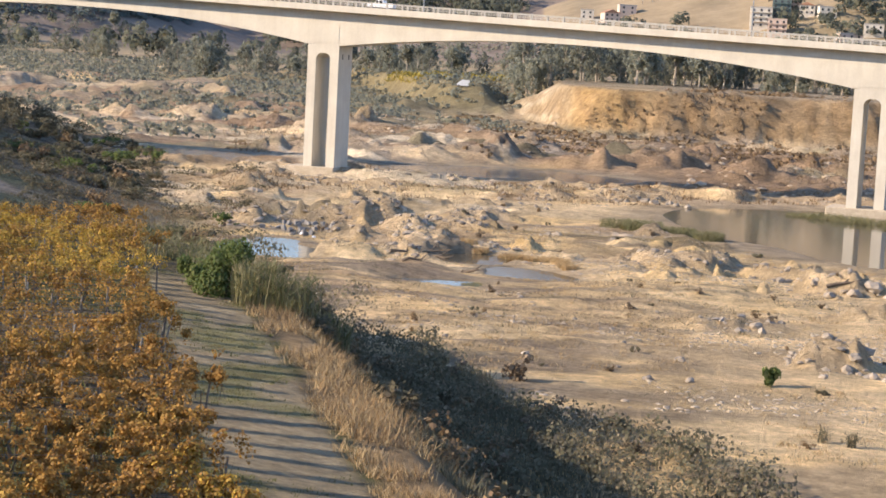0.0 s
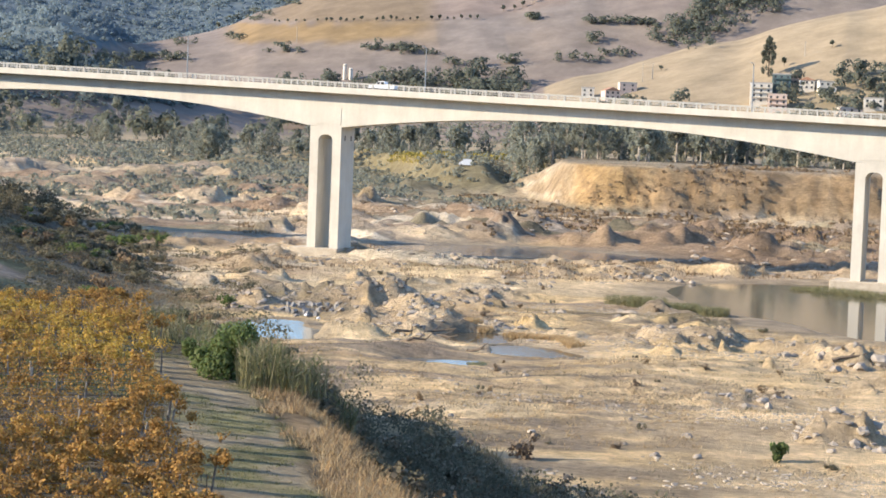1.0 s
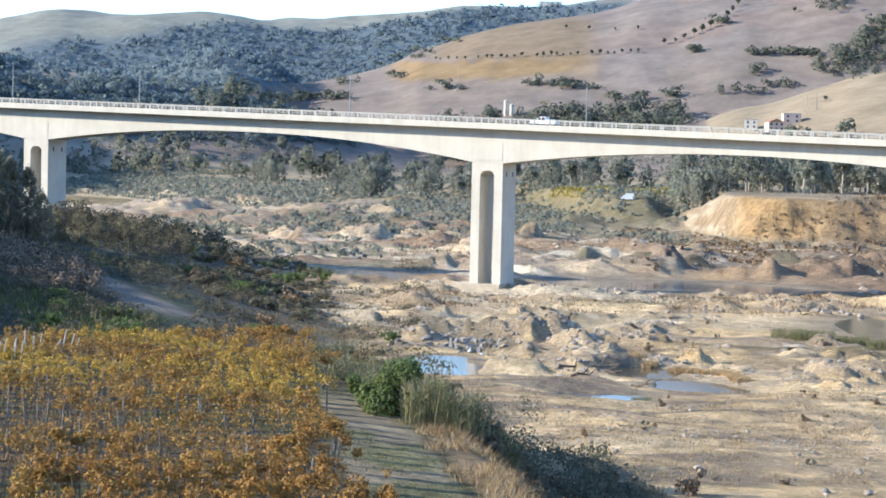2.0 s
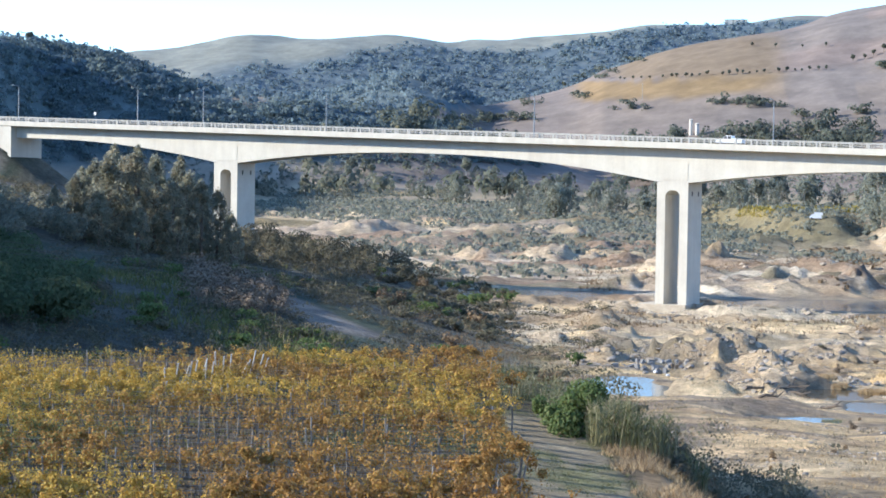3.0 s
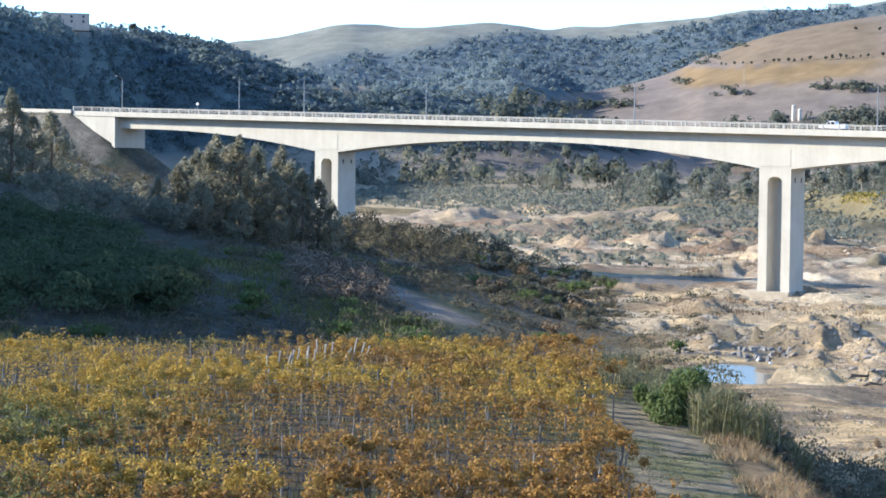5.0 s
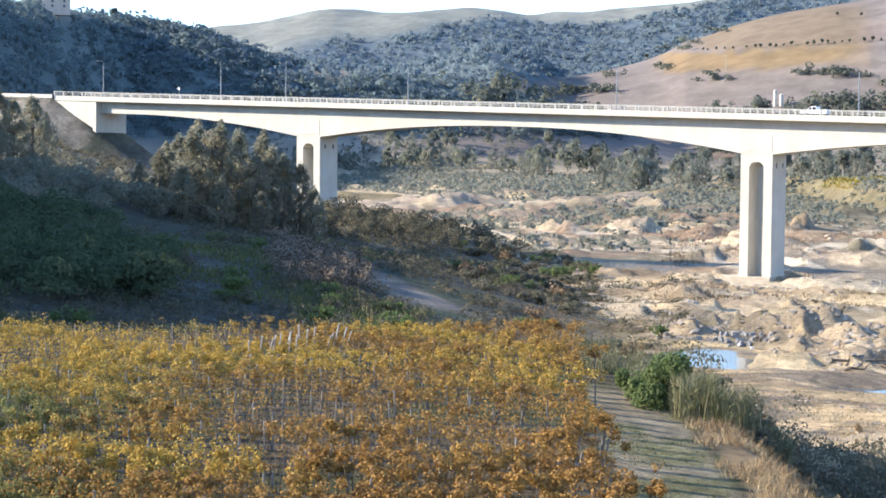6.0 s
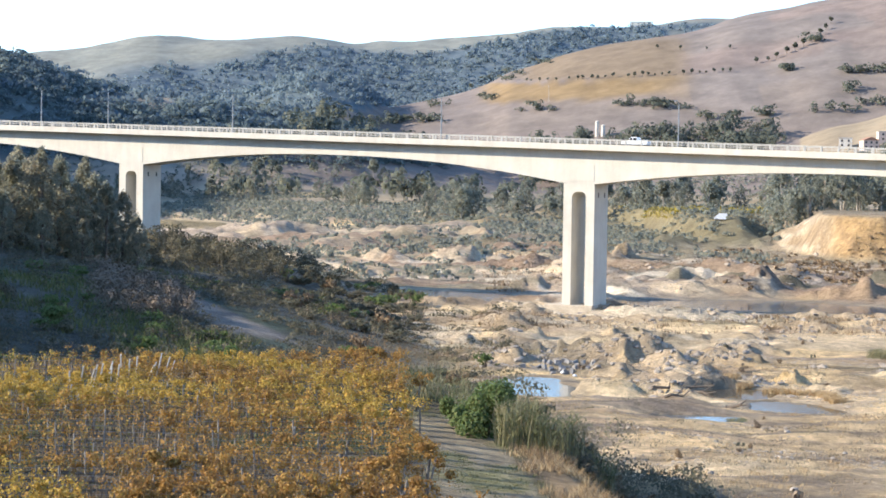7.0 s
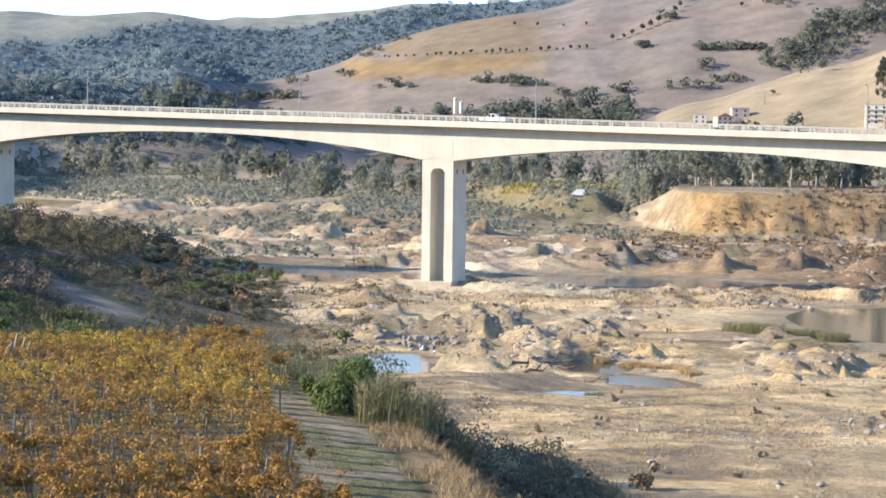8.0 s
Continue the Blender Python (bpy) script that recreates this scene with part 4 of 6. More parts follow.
        tube(b, [(px, py, pz - 0.1), (px + jx, py + jy, pz + 0.5), (px + jx * 0.4, py + jy, pz + 1.05 + 0.2 * rng.random())], [0.035, 0.03, 0.02], 4)
    tagged(part("woody_growth", b, BARK, row), kind="stuff")
    # bare shoots above the leaves
    pick = rng.integers(0, len(x), len(x) * 3)
    base = np.stack([x[pick] + rng.normal(size=len(pick)) * 0.4 * ROW[0], y[pick] + rng.normal(size=len(pick)) * 0.15, z[pick] + 0.9], 1) - off
    tagged(piece("bare_growth", blade_mesh("bare_growth", blades(base, 0.6 + 0.6 * rng.random(len(pick)), 0.03, rng, 0.5), TWIG), row), kind="stuff")
    b = bmesh.new()
    for hgt in (1.0, 1.5):
        tube(b, [(x[i] - off[0], y[i] - off[1], z[i] - off[2] + hgt) for i in sorted({*range(0, len(x), 5), len(x) - 1})], [0.008] * len({*range(0, len(x), 5), len(x) - 1}), 3)
    part("wire", b, STEEL, row)
    for i in sorted({*range(0, len(x), 3), len(x) - 1}):
        ob = piece("post", VINE_POST, row)
        lean = rng.normal(size=2) * 3
        ob.matrix_basis = pose(x[i] - off[0], y[i] - off[1], z[i] - off[2], lean[0], lean[1] + (7 if i == len(x) - 1 else 0), 0) @ Matrix.Diagonal((1, 1, 0.78 + 0.2 * rng.random(), 1))


for q in np.arange(28, 142, ROW_GAP):
    vine_row(q)

# leaning pale stakes stacked at the end of the vines
stake_bm = bmesh.new()
tube(stake_bm, [(0, 0, -0.2), (0, 0, 2.3)], [0.06, 0.05], 6)
STAKE = mesh_of("stake", stake_bm, surface("pale_stake", (0.50, 0.47, 0.42), (0.40, 0.37, 0.33), 3.0, 0.85))
for k in range(17):
    a = radians(-39.9 + 0.19 * k)
    r = 104 + 0.5 * k + 1.6 * rng.random()
    x, y = r * math.sin(a), r * math.cos(a)
    ob = tagged(new("stake", STAKE), "pale weathered vineyard stake leaning over", "stake", "leaning stakes")
    ob.matrix_basis = pose(x, y, height(x, y), rng.normal() * 5, 33 + 9 * rng.normal(), -38) @ Matrix.Diagonal((1, 1, 1.0 + 0.25 * rng.random(), 1))

# weeds and grass among the vines and on the path
def strewn(name, label, count, test, hgt, width, material, seed, az=(-51, -8), r=(40, 150), lean=0.8, tuft=7, spread=0.18):
    g = np.random.default_rng(seed)
    x, y, z = scatter(g, count, az[0], az[1], r[0], r[1])
    ok = test(x, y)
    x, y, z = x[ok], y[ok], z[ok]
    x, y = np.repeat(x, tuft) + g.normal(size=len(x) * tuft) * spread, np.repeat(y, tuft) + g.normal(size=len(y) * tuft) * spread
    z = np.repeat(z, tuft) - 0.03
    hh = hgt * (0.4 + 0.9 * g.random(len(x)))
    tris = blades(np.stack([x, y, z], 1), hh, width, g, lean)
    return tagged(new(name, blade_mesh(name, tris, material)), label, "grass", kind="stuff")


def on_vineyard(x, y):
    s, n = along(x, y)
    return (n < 4.6) & (s < 132) & (fbm(x, y, 6, 2, 205) > -0.15)


def on_path(x, y):
    s, n = along(x, y)
    return (n > 4.4) & (n < 9.6) & (s < 108) & (fbm(x, y, 4, 3, 112) > -0.05)


def on_verge(x, y):
    s, n = along(x, y)
    return (n > 9.3) & (n < 13.6 + 1.4 * fbm(x, y, 5, 2, 206)) & (s < 104) & (fbm(x, y, 3.5, 3, 208) > -0.22)


def on_end(x, y):
    s, n = along(x, y)
    return (s > 116) & (s < 136) & (n < 8) & (fbm(x, y, 8, 2, 207) > -0.1)


strewn("weeds", "low green weeds between the vine rows", 6500, on_vineyard, 0.22, 0.07, GREEN_GRASS, 21)
strewn("grass", "short grass on the vineyard path", 9000, on_path, 0.10, 0.05, GREEN_GRASS, 22, az=(-33, -14), r=(40, 112), spread=0.12)
strewn("dry_grass", "tall dry straw-coloured grass along the path", 15000, on_verge, 0.42, 0.04, DRY_GRASS, 23, az=(-33, -8), r=(40, 112), tuft=10, spread=0.22, lean=1.4)
strewn("verge_weeds", "brown weeds and seed heads on the verge", 4500, on_verge, 0.6, 0.035, RUST_SCRUB, 27, az=(-33, -8), r=(40, 112), tuft=10, spread=0.15, lean=1.2)
strewn("dry_grass", "dry orange grass at the end of the vineyard", 9000, on_end, 0.8, 0.08, RUST_SCRUB, 24, az=(-51, -25), r=(105, 150), tuft=6)


def on_end_edge(x, y):
    s, n = along(x, y)
    return (s > 117) & (s < 130) & (n > -13) & (n < 7) & (fbm(x, y, 5, 2, 245) > -0.15)


strewn("tawny_grass", "tall tawny dry grass at the end of the vineyard", 5200, on_end_edge, 0.75, 0.05, DRY_GRASS, 28, az=(-41, -24), r=(105, 150), tuft=10, spread=0.25, lean=1.0)


def on_bank(x, y):
    s, n = along(x, y)
    return (n > 13) & (n < 26) & (s < 112)


strewn("bank_growth", "dark tangled weeds on the shaded bank", 9000, on_bank, 0.8, 0.08, SCRUB_LEAF, 25, az=(-30, -6), r=(45, 120), tuft=7, spread=0.25)


# ---------------------------------------------------------------- shrubs
def shrub_parts(name, seed, rad, high, count, size, material, twigs=8, stem_mat=None):
    """Meshes of one shrub: its stems and its leaves."""
    g = np.random.default_rng(seed)
    k = max(6, int(rad * 7))
    c = g.normal(size=(k, 3)) * np.array((rad * 0.48, rad * 0.48, high * 0.2)) + np.array((0, 0, high * 0.4))
    c[:, 2] = np.maximum(c[:, 2], high * 0.12)
    rr = rad * (0.28 + 0.25 * g.random(k))
    quads = clump_quads(c, rr, count, size, g, 0.9, 0.6)
    quads[..., 2] = np.maximum(quads[..., 2], 0.02)
    b = bmesh.new()
    for i in range(twigs):
        e = c[i % k]
        tube(b, [(0, 0, -0.1), (e[0] * 0.4, e[1] * 0.4, e[2] * 0.6), (e[0], e[1], e[2] + rr[i % k] * 0.6)], [0.05 * high / 2 + 0.015, 0.03, 0.012], 4)
    return mesh_of("stem", b, stem_mat or BARK), quad_mesh("leaves", quads, material)


def shrub(name, meshes, label, category, group=""):
    ob = empty(name, label, category, group)
    piece("stem", meshes[0], ob)
    piece("leaves", meshes[1], ob)
    return ob


bush = shrub("green_bush", shrub_parts("bush", 31, 1.9, 3.4, 7000, 0.13, BUSH_LEAF), "dense dark green bush at the end of the path", "bush")
bush.matrix_basis = pose(-43.5, 85.6, height(-43.5, 85.6) - 0.1)
small = shrub("green_bush", shrub_parts("bush", 32, 1.2, 2.0, 2600, 0.12, BUSH_LEAF), "smaller green bush beside the path end", "bush")
small.matrix_basis = pose(-46.2, 87.6, height(-46.2, 87.6) - 0.1)


def reed_clump(seed, rad, hgt, count, material):
    g = np.random.default_rng(seed)
    a, d = g.random(count) * 2 * np.pi, rad * np.sqrt(g.random(count))
    base = np.stack([d * np.cos(a), d * np.sin(a), 0 * d - 0.1], 1)
    stalks = blades(base, hgt * (0.55 + 0.6 * g.random(count)), 0.07, g, 0.28)
    k = count * 4
    which = g.integers(0, count, k)
    at = base[which] + np.stack([0.1 * g.normal(size=k), 0.1 * g.normal(size=k), hgt * (0.2 + 0.6 * g.random(k))], 1)
    leaf = blades(at, hgt * 0.16 * (0.5 + g.random(k)), 0.07, g, 2.2)
    return blade_mesh("reeds", np.concatenate([stalks, leaf]), material)


for k, (x, y, rad, hgt) in enumerate(((-41.0, 84.4, 1.3, 2.7), (-39.2, 85.0, 1.5, 2.5), (-38.0, 86.4, 1.4, 2.2), (-45.5, 90.0, 1.8, 2.0), (-49.0, 95.0, 2.2, 1.7), (-53.5, 98.5, 2.2, 1.5), (-58.0, 104.0, 2.2, 1.5))):
    ob = tagged(new("reed_clump", reed_clump(40 + k, rad, hgt, 130, REED_LEAF)), "clump of tall yellow-green reeds at the terrace edge", "reeds", "terrace reeds")
    ob.location = (x, y, height(x, y))

# scrub on the shaded bank
SCRUBS = [shrub_parts("scrub", 50 + k, 1.0, 1.5, 400, 0.16, m, 8) for k, m in enumerate((SCRUB_LEAF, SCRUB_LEAF, TWIG, RUST_SCRUB, BUSH_LEAF))]


def plant_scrub(count, seed, test, az, r, lo, hi, kinds, label, group, name="scrub_bush"):
    g = np.random.default_rng(seed)
    x, y, z = scatter(g, count * 30, az[0], az[1], r[0], r[1])
    ok = np.nonzero(test(x, y))[0][:count]
    for i in ok:
        ob = shrub(name, SCRUBS[kinds[g.integers(0, len(kinds))]], label, "bush", group)
        k = g.uniform(lo, hi)
        ob.matrix_basis = pose(x[i], y[i], z[i] - 0.1 * k, 0, 0, g.uniform(0, 360)) @ Matrix.Diagonal((k, k, k * g.uniform(0.75, 1.15), 1))


plant_scrub(55, 61, lambda x, y: (along(x, y)[1] > 12.5) & (along(x, y)[1] < 19) & (along(x, y)[0] < 112), (-29, -9), (52, 118), 0.7, 1.5, (0, 1, 0), "dark leafless scrub on the river bank", "bank scrub")
plant_scrub(26, 62, lambda x, y: (along(x, y)[1] > 18) & (along(x, y)[1] < 30) & (along(x, y)[0] < 125), (-26, -7), (70, 125), 0.5, 1.1, (0, 1, 2), "low dark scrub at the foot of the bank", "bank foot scrub")
# ---------------------------------------------------------------- trees
def tree_parts(seed, high, rad, count, size, leaf, bark=None, trunk=0.3, shape="round", clumps=26):
    """Meshes of a tree: a forked, tapered trunk with limbs, and a crown of leaf clumps with gaps."""
    g = np.random.default_rng(seed)
    k = clumps
    if shape == "tall":
        t = g.random(k)
        c = np.stack([g.normal(size=k) * rad * 0.45 * (1.15 - t * 0.75), g.normal(size=k) * rad * 0.45 * (1.15 - t * 0.75), high * (0.14 + 0.82 * t)], 1)
        rr = rad * (0.16 + 0.2 * g.random(k)) * (1.15 - 0.6 * t) * (1.4 if k < 40 else 1.0)
    elif shape == "plume":
        t = g.random(k) ** 0.8
        wide = np.sin(np.pi * np.clip(0.16 + 0.84 * t, 0, 1)) ** 0.6
        a, q = g.random(k) * 2 * np.pi, np.sqrt(g.random(k))
        c = np.stack([rad * wide * q * np.cos(a), rad * wide * q * np.sin(a), high * (0.14 + 0.82 * t - 0.10 * q)], 1)
        rr = rad * (0.13 + 0.13 * g.random(k))
    else:
        d = unit(g.normal(size=(k, 3)))
        c = d * np.array((rad * 0.72, rad * 0.72, high * 0.27)) * (0.45 + 0.6 * g.random((k, 1))) + np.array((0, 0, high * 0.64))
        rr = rad * (0.26 + 0.22 * g.random(k))
    quads = clump_quads(c, rr, count, size, g, 1.5 if shape == "plume" else 0.85, 0.55, 0.42 if shape == "plume" else 1.0)
    b = bmesh.new()
    top = (g.normal() * 0.3, g.normal() * 0.3, high * 0.62)
    tube(b, [(0, 0, -0.5), (g.normal() * 0.15, g.normal() * 0.15, high * 0.3), top], [trunk, trunk * 0.75, trunk * 0.3], 7)
    for i in range(min(k, 9)):
        s = high * g.uniform(0.22, 0.5)
        m = (c[i] + np.array((0, 0, s))) * 0.5 + np.array((0, 0, -0.2))
        tube(b, [(0, 0, s), tuple(m), tuple(c[i])], [trunk * 0.38, trunk * 0.24, trunk * 0.08], 5)
    return mesh_of("trunk", b, bark or BARK), quad_mesh("crown", quads, leaf)


def tree(name, meshes, label, category, group, m):
    ob = empty(name, label, category, group)
    piece("trunk", meshes[0], ob)
    piece("crown", meshes[1], ob)
    ob.matrix_basis = m
    return ob


def plant(name, kinds, x, y, k, g, label, category, group, sink=0.2):
    return tree(name, kinds[g.integers(0, len(kinds))], label, category, group, pose(x, y, height(x, y) - sink, 0, 0, g.uniform(0, 360)) @ Matrix.Diagonal((k, k, k * g.uniform(0.88, 1.15), 1)))


rng = np.random.default_rng(71)
BIG = [tree_parts(72 + k, 13.5, 3.1, 4600, 0.38, PINE_LEAF, BARK, 0.32, "plume", 90) for k in range(4)]
# the dark stand of trees on the valley side, in front of the first pier
for az, r, k in ((-43.1, 300, 0.55), (-42.5, 302, 0.85), (-41.9, 306, 1.1), (-41.5, 298, 1.25), (-41.0, 308, 1.2), (-40.6, 300, 1.15), (-40.1, 306, 1.12), (-39.6, 300, 1.05), (-39.1, 308, 1.05), (-38.7, 300, 0.95), (-38.2, 306, 0.9), (-37.8, 302, 0.72), (-41.3, 318, 1.2), (-40.2, 320, 1.15), (-39.3, 320, 1.1), (-42.3, 316, 0.9), (-41.8, 290, 0.7), (-40.6, 288, 0.65), (-39.4, 290, 0.6)):
    a = radians(az)
    plant("tree", BIG, r * math.sin(a), r * math.cos(a), k, rng, "tall dark green tree in a stand on the shaded slope", "tree", "stand by the bridge")
for az, r, k in ((-47.5, 300, 1.05), (-46.9, 306, 0.95), (-46.3, 312, 0.95), (-45.9, 318, 0.75), (-48.3, 305, 1.1), (-49.2, 300, 1.2)):
    a = radians(az)
    plant("tree", BIG, r * math.sin(a), r * math.cos(a), k, rng, "dark tree below the road embankment", "tree", "embankment trees")

# scrub over the valley side
def on_side(x, y):
    return (-x - 0.5 * (y - 160) > 92) & (fbm(x, y, 26, 3, 210) > -0.05) & (on_ramp(x, y) < 0.1)


def on_toe(x, y):
    w = -x - 0.5 * (y - 160)
    return (w > 84) & (w < 128) & (y > 215)


plant_scrub(60, 63, on_side, (-50, -33), (150, 300), 0.8, 1.7, (4, 0, 4), "dark scrub on the shaded valley side", "hillside scrub")
plant_scrub(85, 64, on_toe, (-37, -29), (235, 400), 1.2, 2.2, (0, 1, 0, 1, 0, 1, 4, 3), "dense brown and green bush by the river", "riverside bushes")
plant_scrub(30, 65, lambda x, y: (-x - 0.5 * (y - 160) > 76) & (-x - 0.5 * (y - 160) < 100), (-36, -27), (150, 235), 0.7, 1.5, (1, 3, 4), "low brown bush on the river margin", "margin scrub")
strewn("side_grass", "dull green grass on the shaded slope", 12000, on_side, 0.9, 0.16, GREEN_GRASS, 66, az=(-50, -32), r=(140, 330), tuft=6, spread=0.5)
strewn("margin_grass", "brown and olive growth at the slope's foot", 7000, lambda x, y: (-x - 0.5 * (y - 160) > 70) & (-x - 0.5 * (y - 160) < 110) & (fbm(x, y, 12, 2, 211) > -0.2), 0.4, 0.1, RUST_SCRUB, 67, az=(-40, -25), r=(140, 330), tuft=6, spread=0.5)

# woods on the hill behind the bridge
def wood(name, label, count, seed, az, r, test, size, cards, card, material, tall=1.0, places=None, soft=0.0):
    """Many far trees, each a bumpy crown of leaf clumps, in one mesh."""
    g = np.random.default_rng(seed)
    x, y, z = places(g, count) if places else scatter(g, count, az[0], az[1], r[0], r[1])
    ok = test(x, y, z)
    x, y, z = x[ok], y[ok], z[ok]
    k = len(x)
    rad = size * (0.55 + 0.8 * g.random(k))
    lobes = 4
    c = np.stack([x, y, z], 1)[:, None, :] + g.normal(size=(k, lobes, 3)) * rad[:, None, None] * np.array((0.5, 0.5, 0.3)) + np.stack([0 * x, 0 * x, rad * 0.85 * tall], 1)[:, None, :]
    which = np.repeat(np.arange(k), cards)
    d = unit(g.normal(size=(len(which), 3)))
    d[:, 2] = np.abs(d[:, 2]) * 1.0 - 0.25
    cc = c[which, g.integers(0, lobes, len(which))]
    p = cc + d * (rad[which] * 0.62)[:, None] * np.array((1, 1, tall))
    nrm = unit(d + 0.2 * g.normal(size=d.shape))
    quads = leaf_quads(p, nrm, card * rad[which] / size * (0.7 + 0.6 * g.random(len(which))), g)
    me = quad_mesh(name, quads, material)
    # light falls on each crown as on one rounded body
    body = unit(np.array((0, 0, 1.2 * soft)) + 0.78 * unit(p - c[which].mean(1) + np.array((0, 0, 0.25)) * rad[which][:, None]) + 0.22 * nrm)
    body = np.where((body * np.cross(quads[:, 1] - quads[:, 0], quads[:, 3] - quads[:, 0])).sum(1, keepdims=True) < 0, -body, body)
    me.polygons.foreach_set("use_smooth", np.ones(len(me.polygons), bool))
    me.normals_split_custom_set_from_vertices(np.repeat(body, 4, 0).tolist())
    return tagged(new(name, me), label, "woods", kind="stuff")


def hill_wood_test(x, y, z):
    r, az = np.hypot(x, y), np.degrees(np.arctan2(x, y))
    yard = (az > -47.2) & (az < -45.2) & (r > 1180) & (r < 1290)
    return (z > 26 + 10 * smooth(-46, -40, az)) & (bare(x, y, z) < 0.35 + 0.25 * value_noise(x, y, 9, 7)) & ~yard


def far_wood_test(x, y, z):
    r, az = np.hypot(x, y), np.degrees(np.arctan2(x, y))
    el = np.degrees(np.arctan2(z - EYE, r))
    spur = (r < 2000) & (az < -28) & (el > np.interp(az, BROWN_AZ, BROWN_EL))
    return (z > 60) & (((r > 2080) & (crest_meadow(x, y, z) < 0.3 + 0.3 * value_noise(x, y, 25, 8)) & (np.interp(az, FAR_AZ, FAR_EL) - el > 0.16)) | spur)


wood("hill_woods", "dense dark woods, haze-tinted, over the hill behind the bridge", 12500, 81, (-50, -28), (515, 1560), hill_wood_test, 4.9, 40, 1.3, HAZED_WOOD_LEAF, 0.6, None, 0.45)
wood("far_woods", "distant dark woods, haze-tinted, on the far ridge", 10500, 82, (-45, -18), (1350, 2950), far_wood_test, 6.0, 18, 2.3, HAZED_FAR_LEAF, 0.55, None, 1.0)


def by_sight(az, el, near=900.0):
    """Where the slope behind the river shows at a bearing and a height, in degrees."""
    r = np.arange(near, 3200, 2.0)
    x, y = r * math.sin(radians(az)), r * math.cos(radians(az))
    up = np.degrees(np.arctan2(ground_z(x, y) - EYE, r))
    i = int(np.argmax(up >= el)) if (up >= el).any() else int(np.argmax(up))
    return float(x[i]), float(y[i])


def thicket(name, label, spots, seed, size, cards, card, material, tall=1.0, width=0.02):
    """Clumps of trees on the hill; each spot is a bearing, a height, a half width in degrees and a count."""
    g = np.random.default_rng(seed)
    places = []
    for az, el, half, count in spots:
        for k in range(count):
            places.append(by_sight(az + half * g.uniform(-1, 1), el + width * g.normal(), 1080))
    places = np.array(places)

    def chosen(g, count):
        return places[:, 0], places[:, 1], ground_z(places[:, 0], places[:, 1])
    return wood(name, label, len(places), seed, None, None, lambda x, y, z: z > -9, size, cards, card, material, tall, chosen)


thicket("hill_thickets", "dark clumps of trees on the brown hill", (
    (-18.0, 3.78, 0.22, 14), (-17.2, 4.66, 0.2, 9), (-16.1, 3.72, 0.35, 9), (-15.2, 3.74, 0.6, 16), (-14.5, 3.7, 0.3, 8), (-16.1, 3.16, 0.22, 6), (-18.6, 2.42, 0.18, 10),
    (-30.6, 2.0, 0.7, 26), (-29.2, 2.12, 0.9, 34), (-22.4, 2.7, 0.8, 22), (-21.5, 2.6, 0.5, 10), (-27.1, 2.82, 0.25, 7), (-28.5, 2.6, 0.4, 8), (-25.5, 2.5, 0.6, 10),
    (-26.8, 3.42, 0.5, 12), (-26.2, 3.62, 0.3, 8), (-25.5, 3.95, 0.4, 8), (-20.0, 2.3, 0.6, 9), (-16.6, 2.55, 0.6, 8), (-15.4, 2.75, 0.5, 7)), 83, 4.6, 46, 1.3, HILL_LEAF, 0.9)
thicket("slope_woods", "dark woods in the hollow between two hills", (
    (-13.6, 3.35, 0.7, 26), (-13.0, 3.6, 0.8, 34), (-12.4, 4.0, 0.8, 36), (-12.0, 4.5, 1.0, 44), (-13.9, 5.2, 0.4, 14), (-11.2, 4.4, 0.8, 34), (-10.6, 5.0, 1.0, 40), (-9.6, 5.3, 1.0, 40)), 97, 5.5, 44, 1.5, HILL_LEAF, 1.0, 0.16)
wood("plain_scrub", "grey-green scrub over the upstream plain", 11500, 84, (-41, -18), (430, 1320), lambda x, y, z: (z < 48) & (fbm(x, y, 75, 3, 119) > np.where(np.hypot(x, y) < 560, 0.22, np.where(np.hypot(x, y) < 700, 0.02, -0.22))), 1.4, 16, 0.7, GUM_LEAF, 0.7)
wood("plain_scrub", "rust-brown scrub on the far river bank", 3200, 85, (-20, -3), (395, 640), lambda x, y, z: fbm(x, y, 40, 3, 120) > 0.05, 0.8, 18, 0.42, RUST_SCRUB, 0.6)
wood("slope_scrub", "dark scrub covering the shaded valley side", 1400, 86, (-50, -34), (125, 420), lambda x, y, z: (-x - 0.5 * (y - 160) > 100) & (y < 420) & (fbm(x, y, 22, 3, 121) > -0.25) & (on_ramp(x, y) < 0.1) & (-0.35 * x + 0.93 * y > 128) & ~((x < -262) & (np.abs(y - 313.6) < 9)), 1.3, 70, 0.18, SCRUB_LEAF, 0.6)
def sight_band(a0, a1, e0, e1, e2, e3):
    """A test for land seen between two bearings, and between two lines of height that run from e0 to e2 and from e1 to e3."""
    def test(x, y, z):
        az, el = np.degrees(np.arctan2(x, y)), np.degrees(np.arctan2(z - EYE, np.hypot(x, y)))
        q = (az - a0) / (a1 - a0)
        return (q > 0) & (q < 1) & (el > e0 + (e2 - e0) * q) & (el < e1 + (e3 - e1) * q)
    return test


wood("lush_bushes", "dense dark green bushes on the shaded slope", 520, 301, (-51, -42.3), (150, 300), sight_band(-51, -42.3, -5.0, -0.7, -4.6, -3.0), 2.6, 420, 0.24, LUSH_LEAF, 0.85)
wood("lush_bushes", "tall dull green brush below the trees", 300, 302, (-47, -37.5), (240, 330), sight_band(-47, -37.5, -1.6, -0.2, -2.2, -1.4), 2.2, 260, 0.26, PINE_LEAF, 0.9)
wood("rust_bushes", "brown leafless brush on the valley side", 420, 303, (-39, -36.2), (190, 290), sight_band(-39, -36.2, -3.9, -2.55, -4.1, -3.3), 1.3, 150, 0.15, TWIG, 0.9)
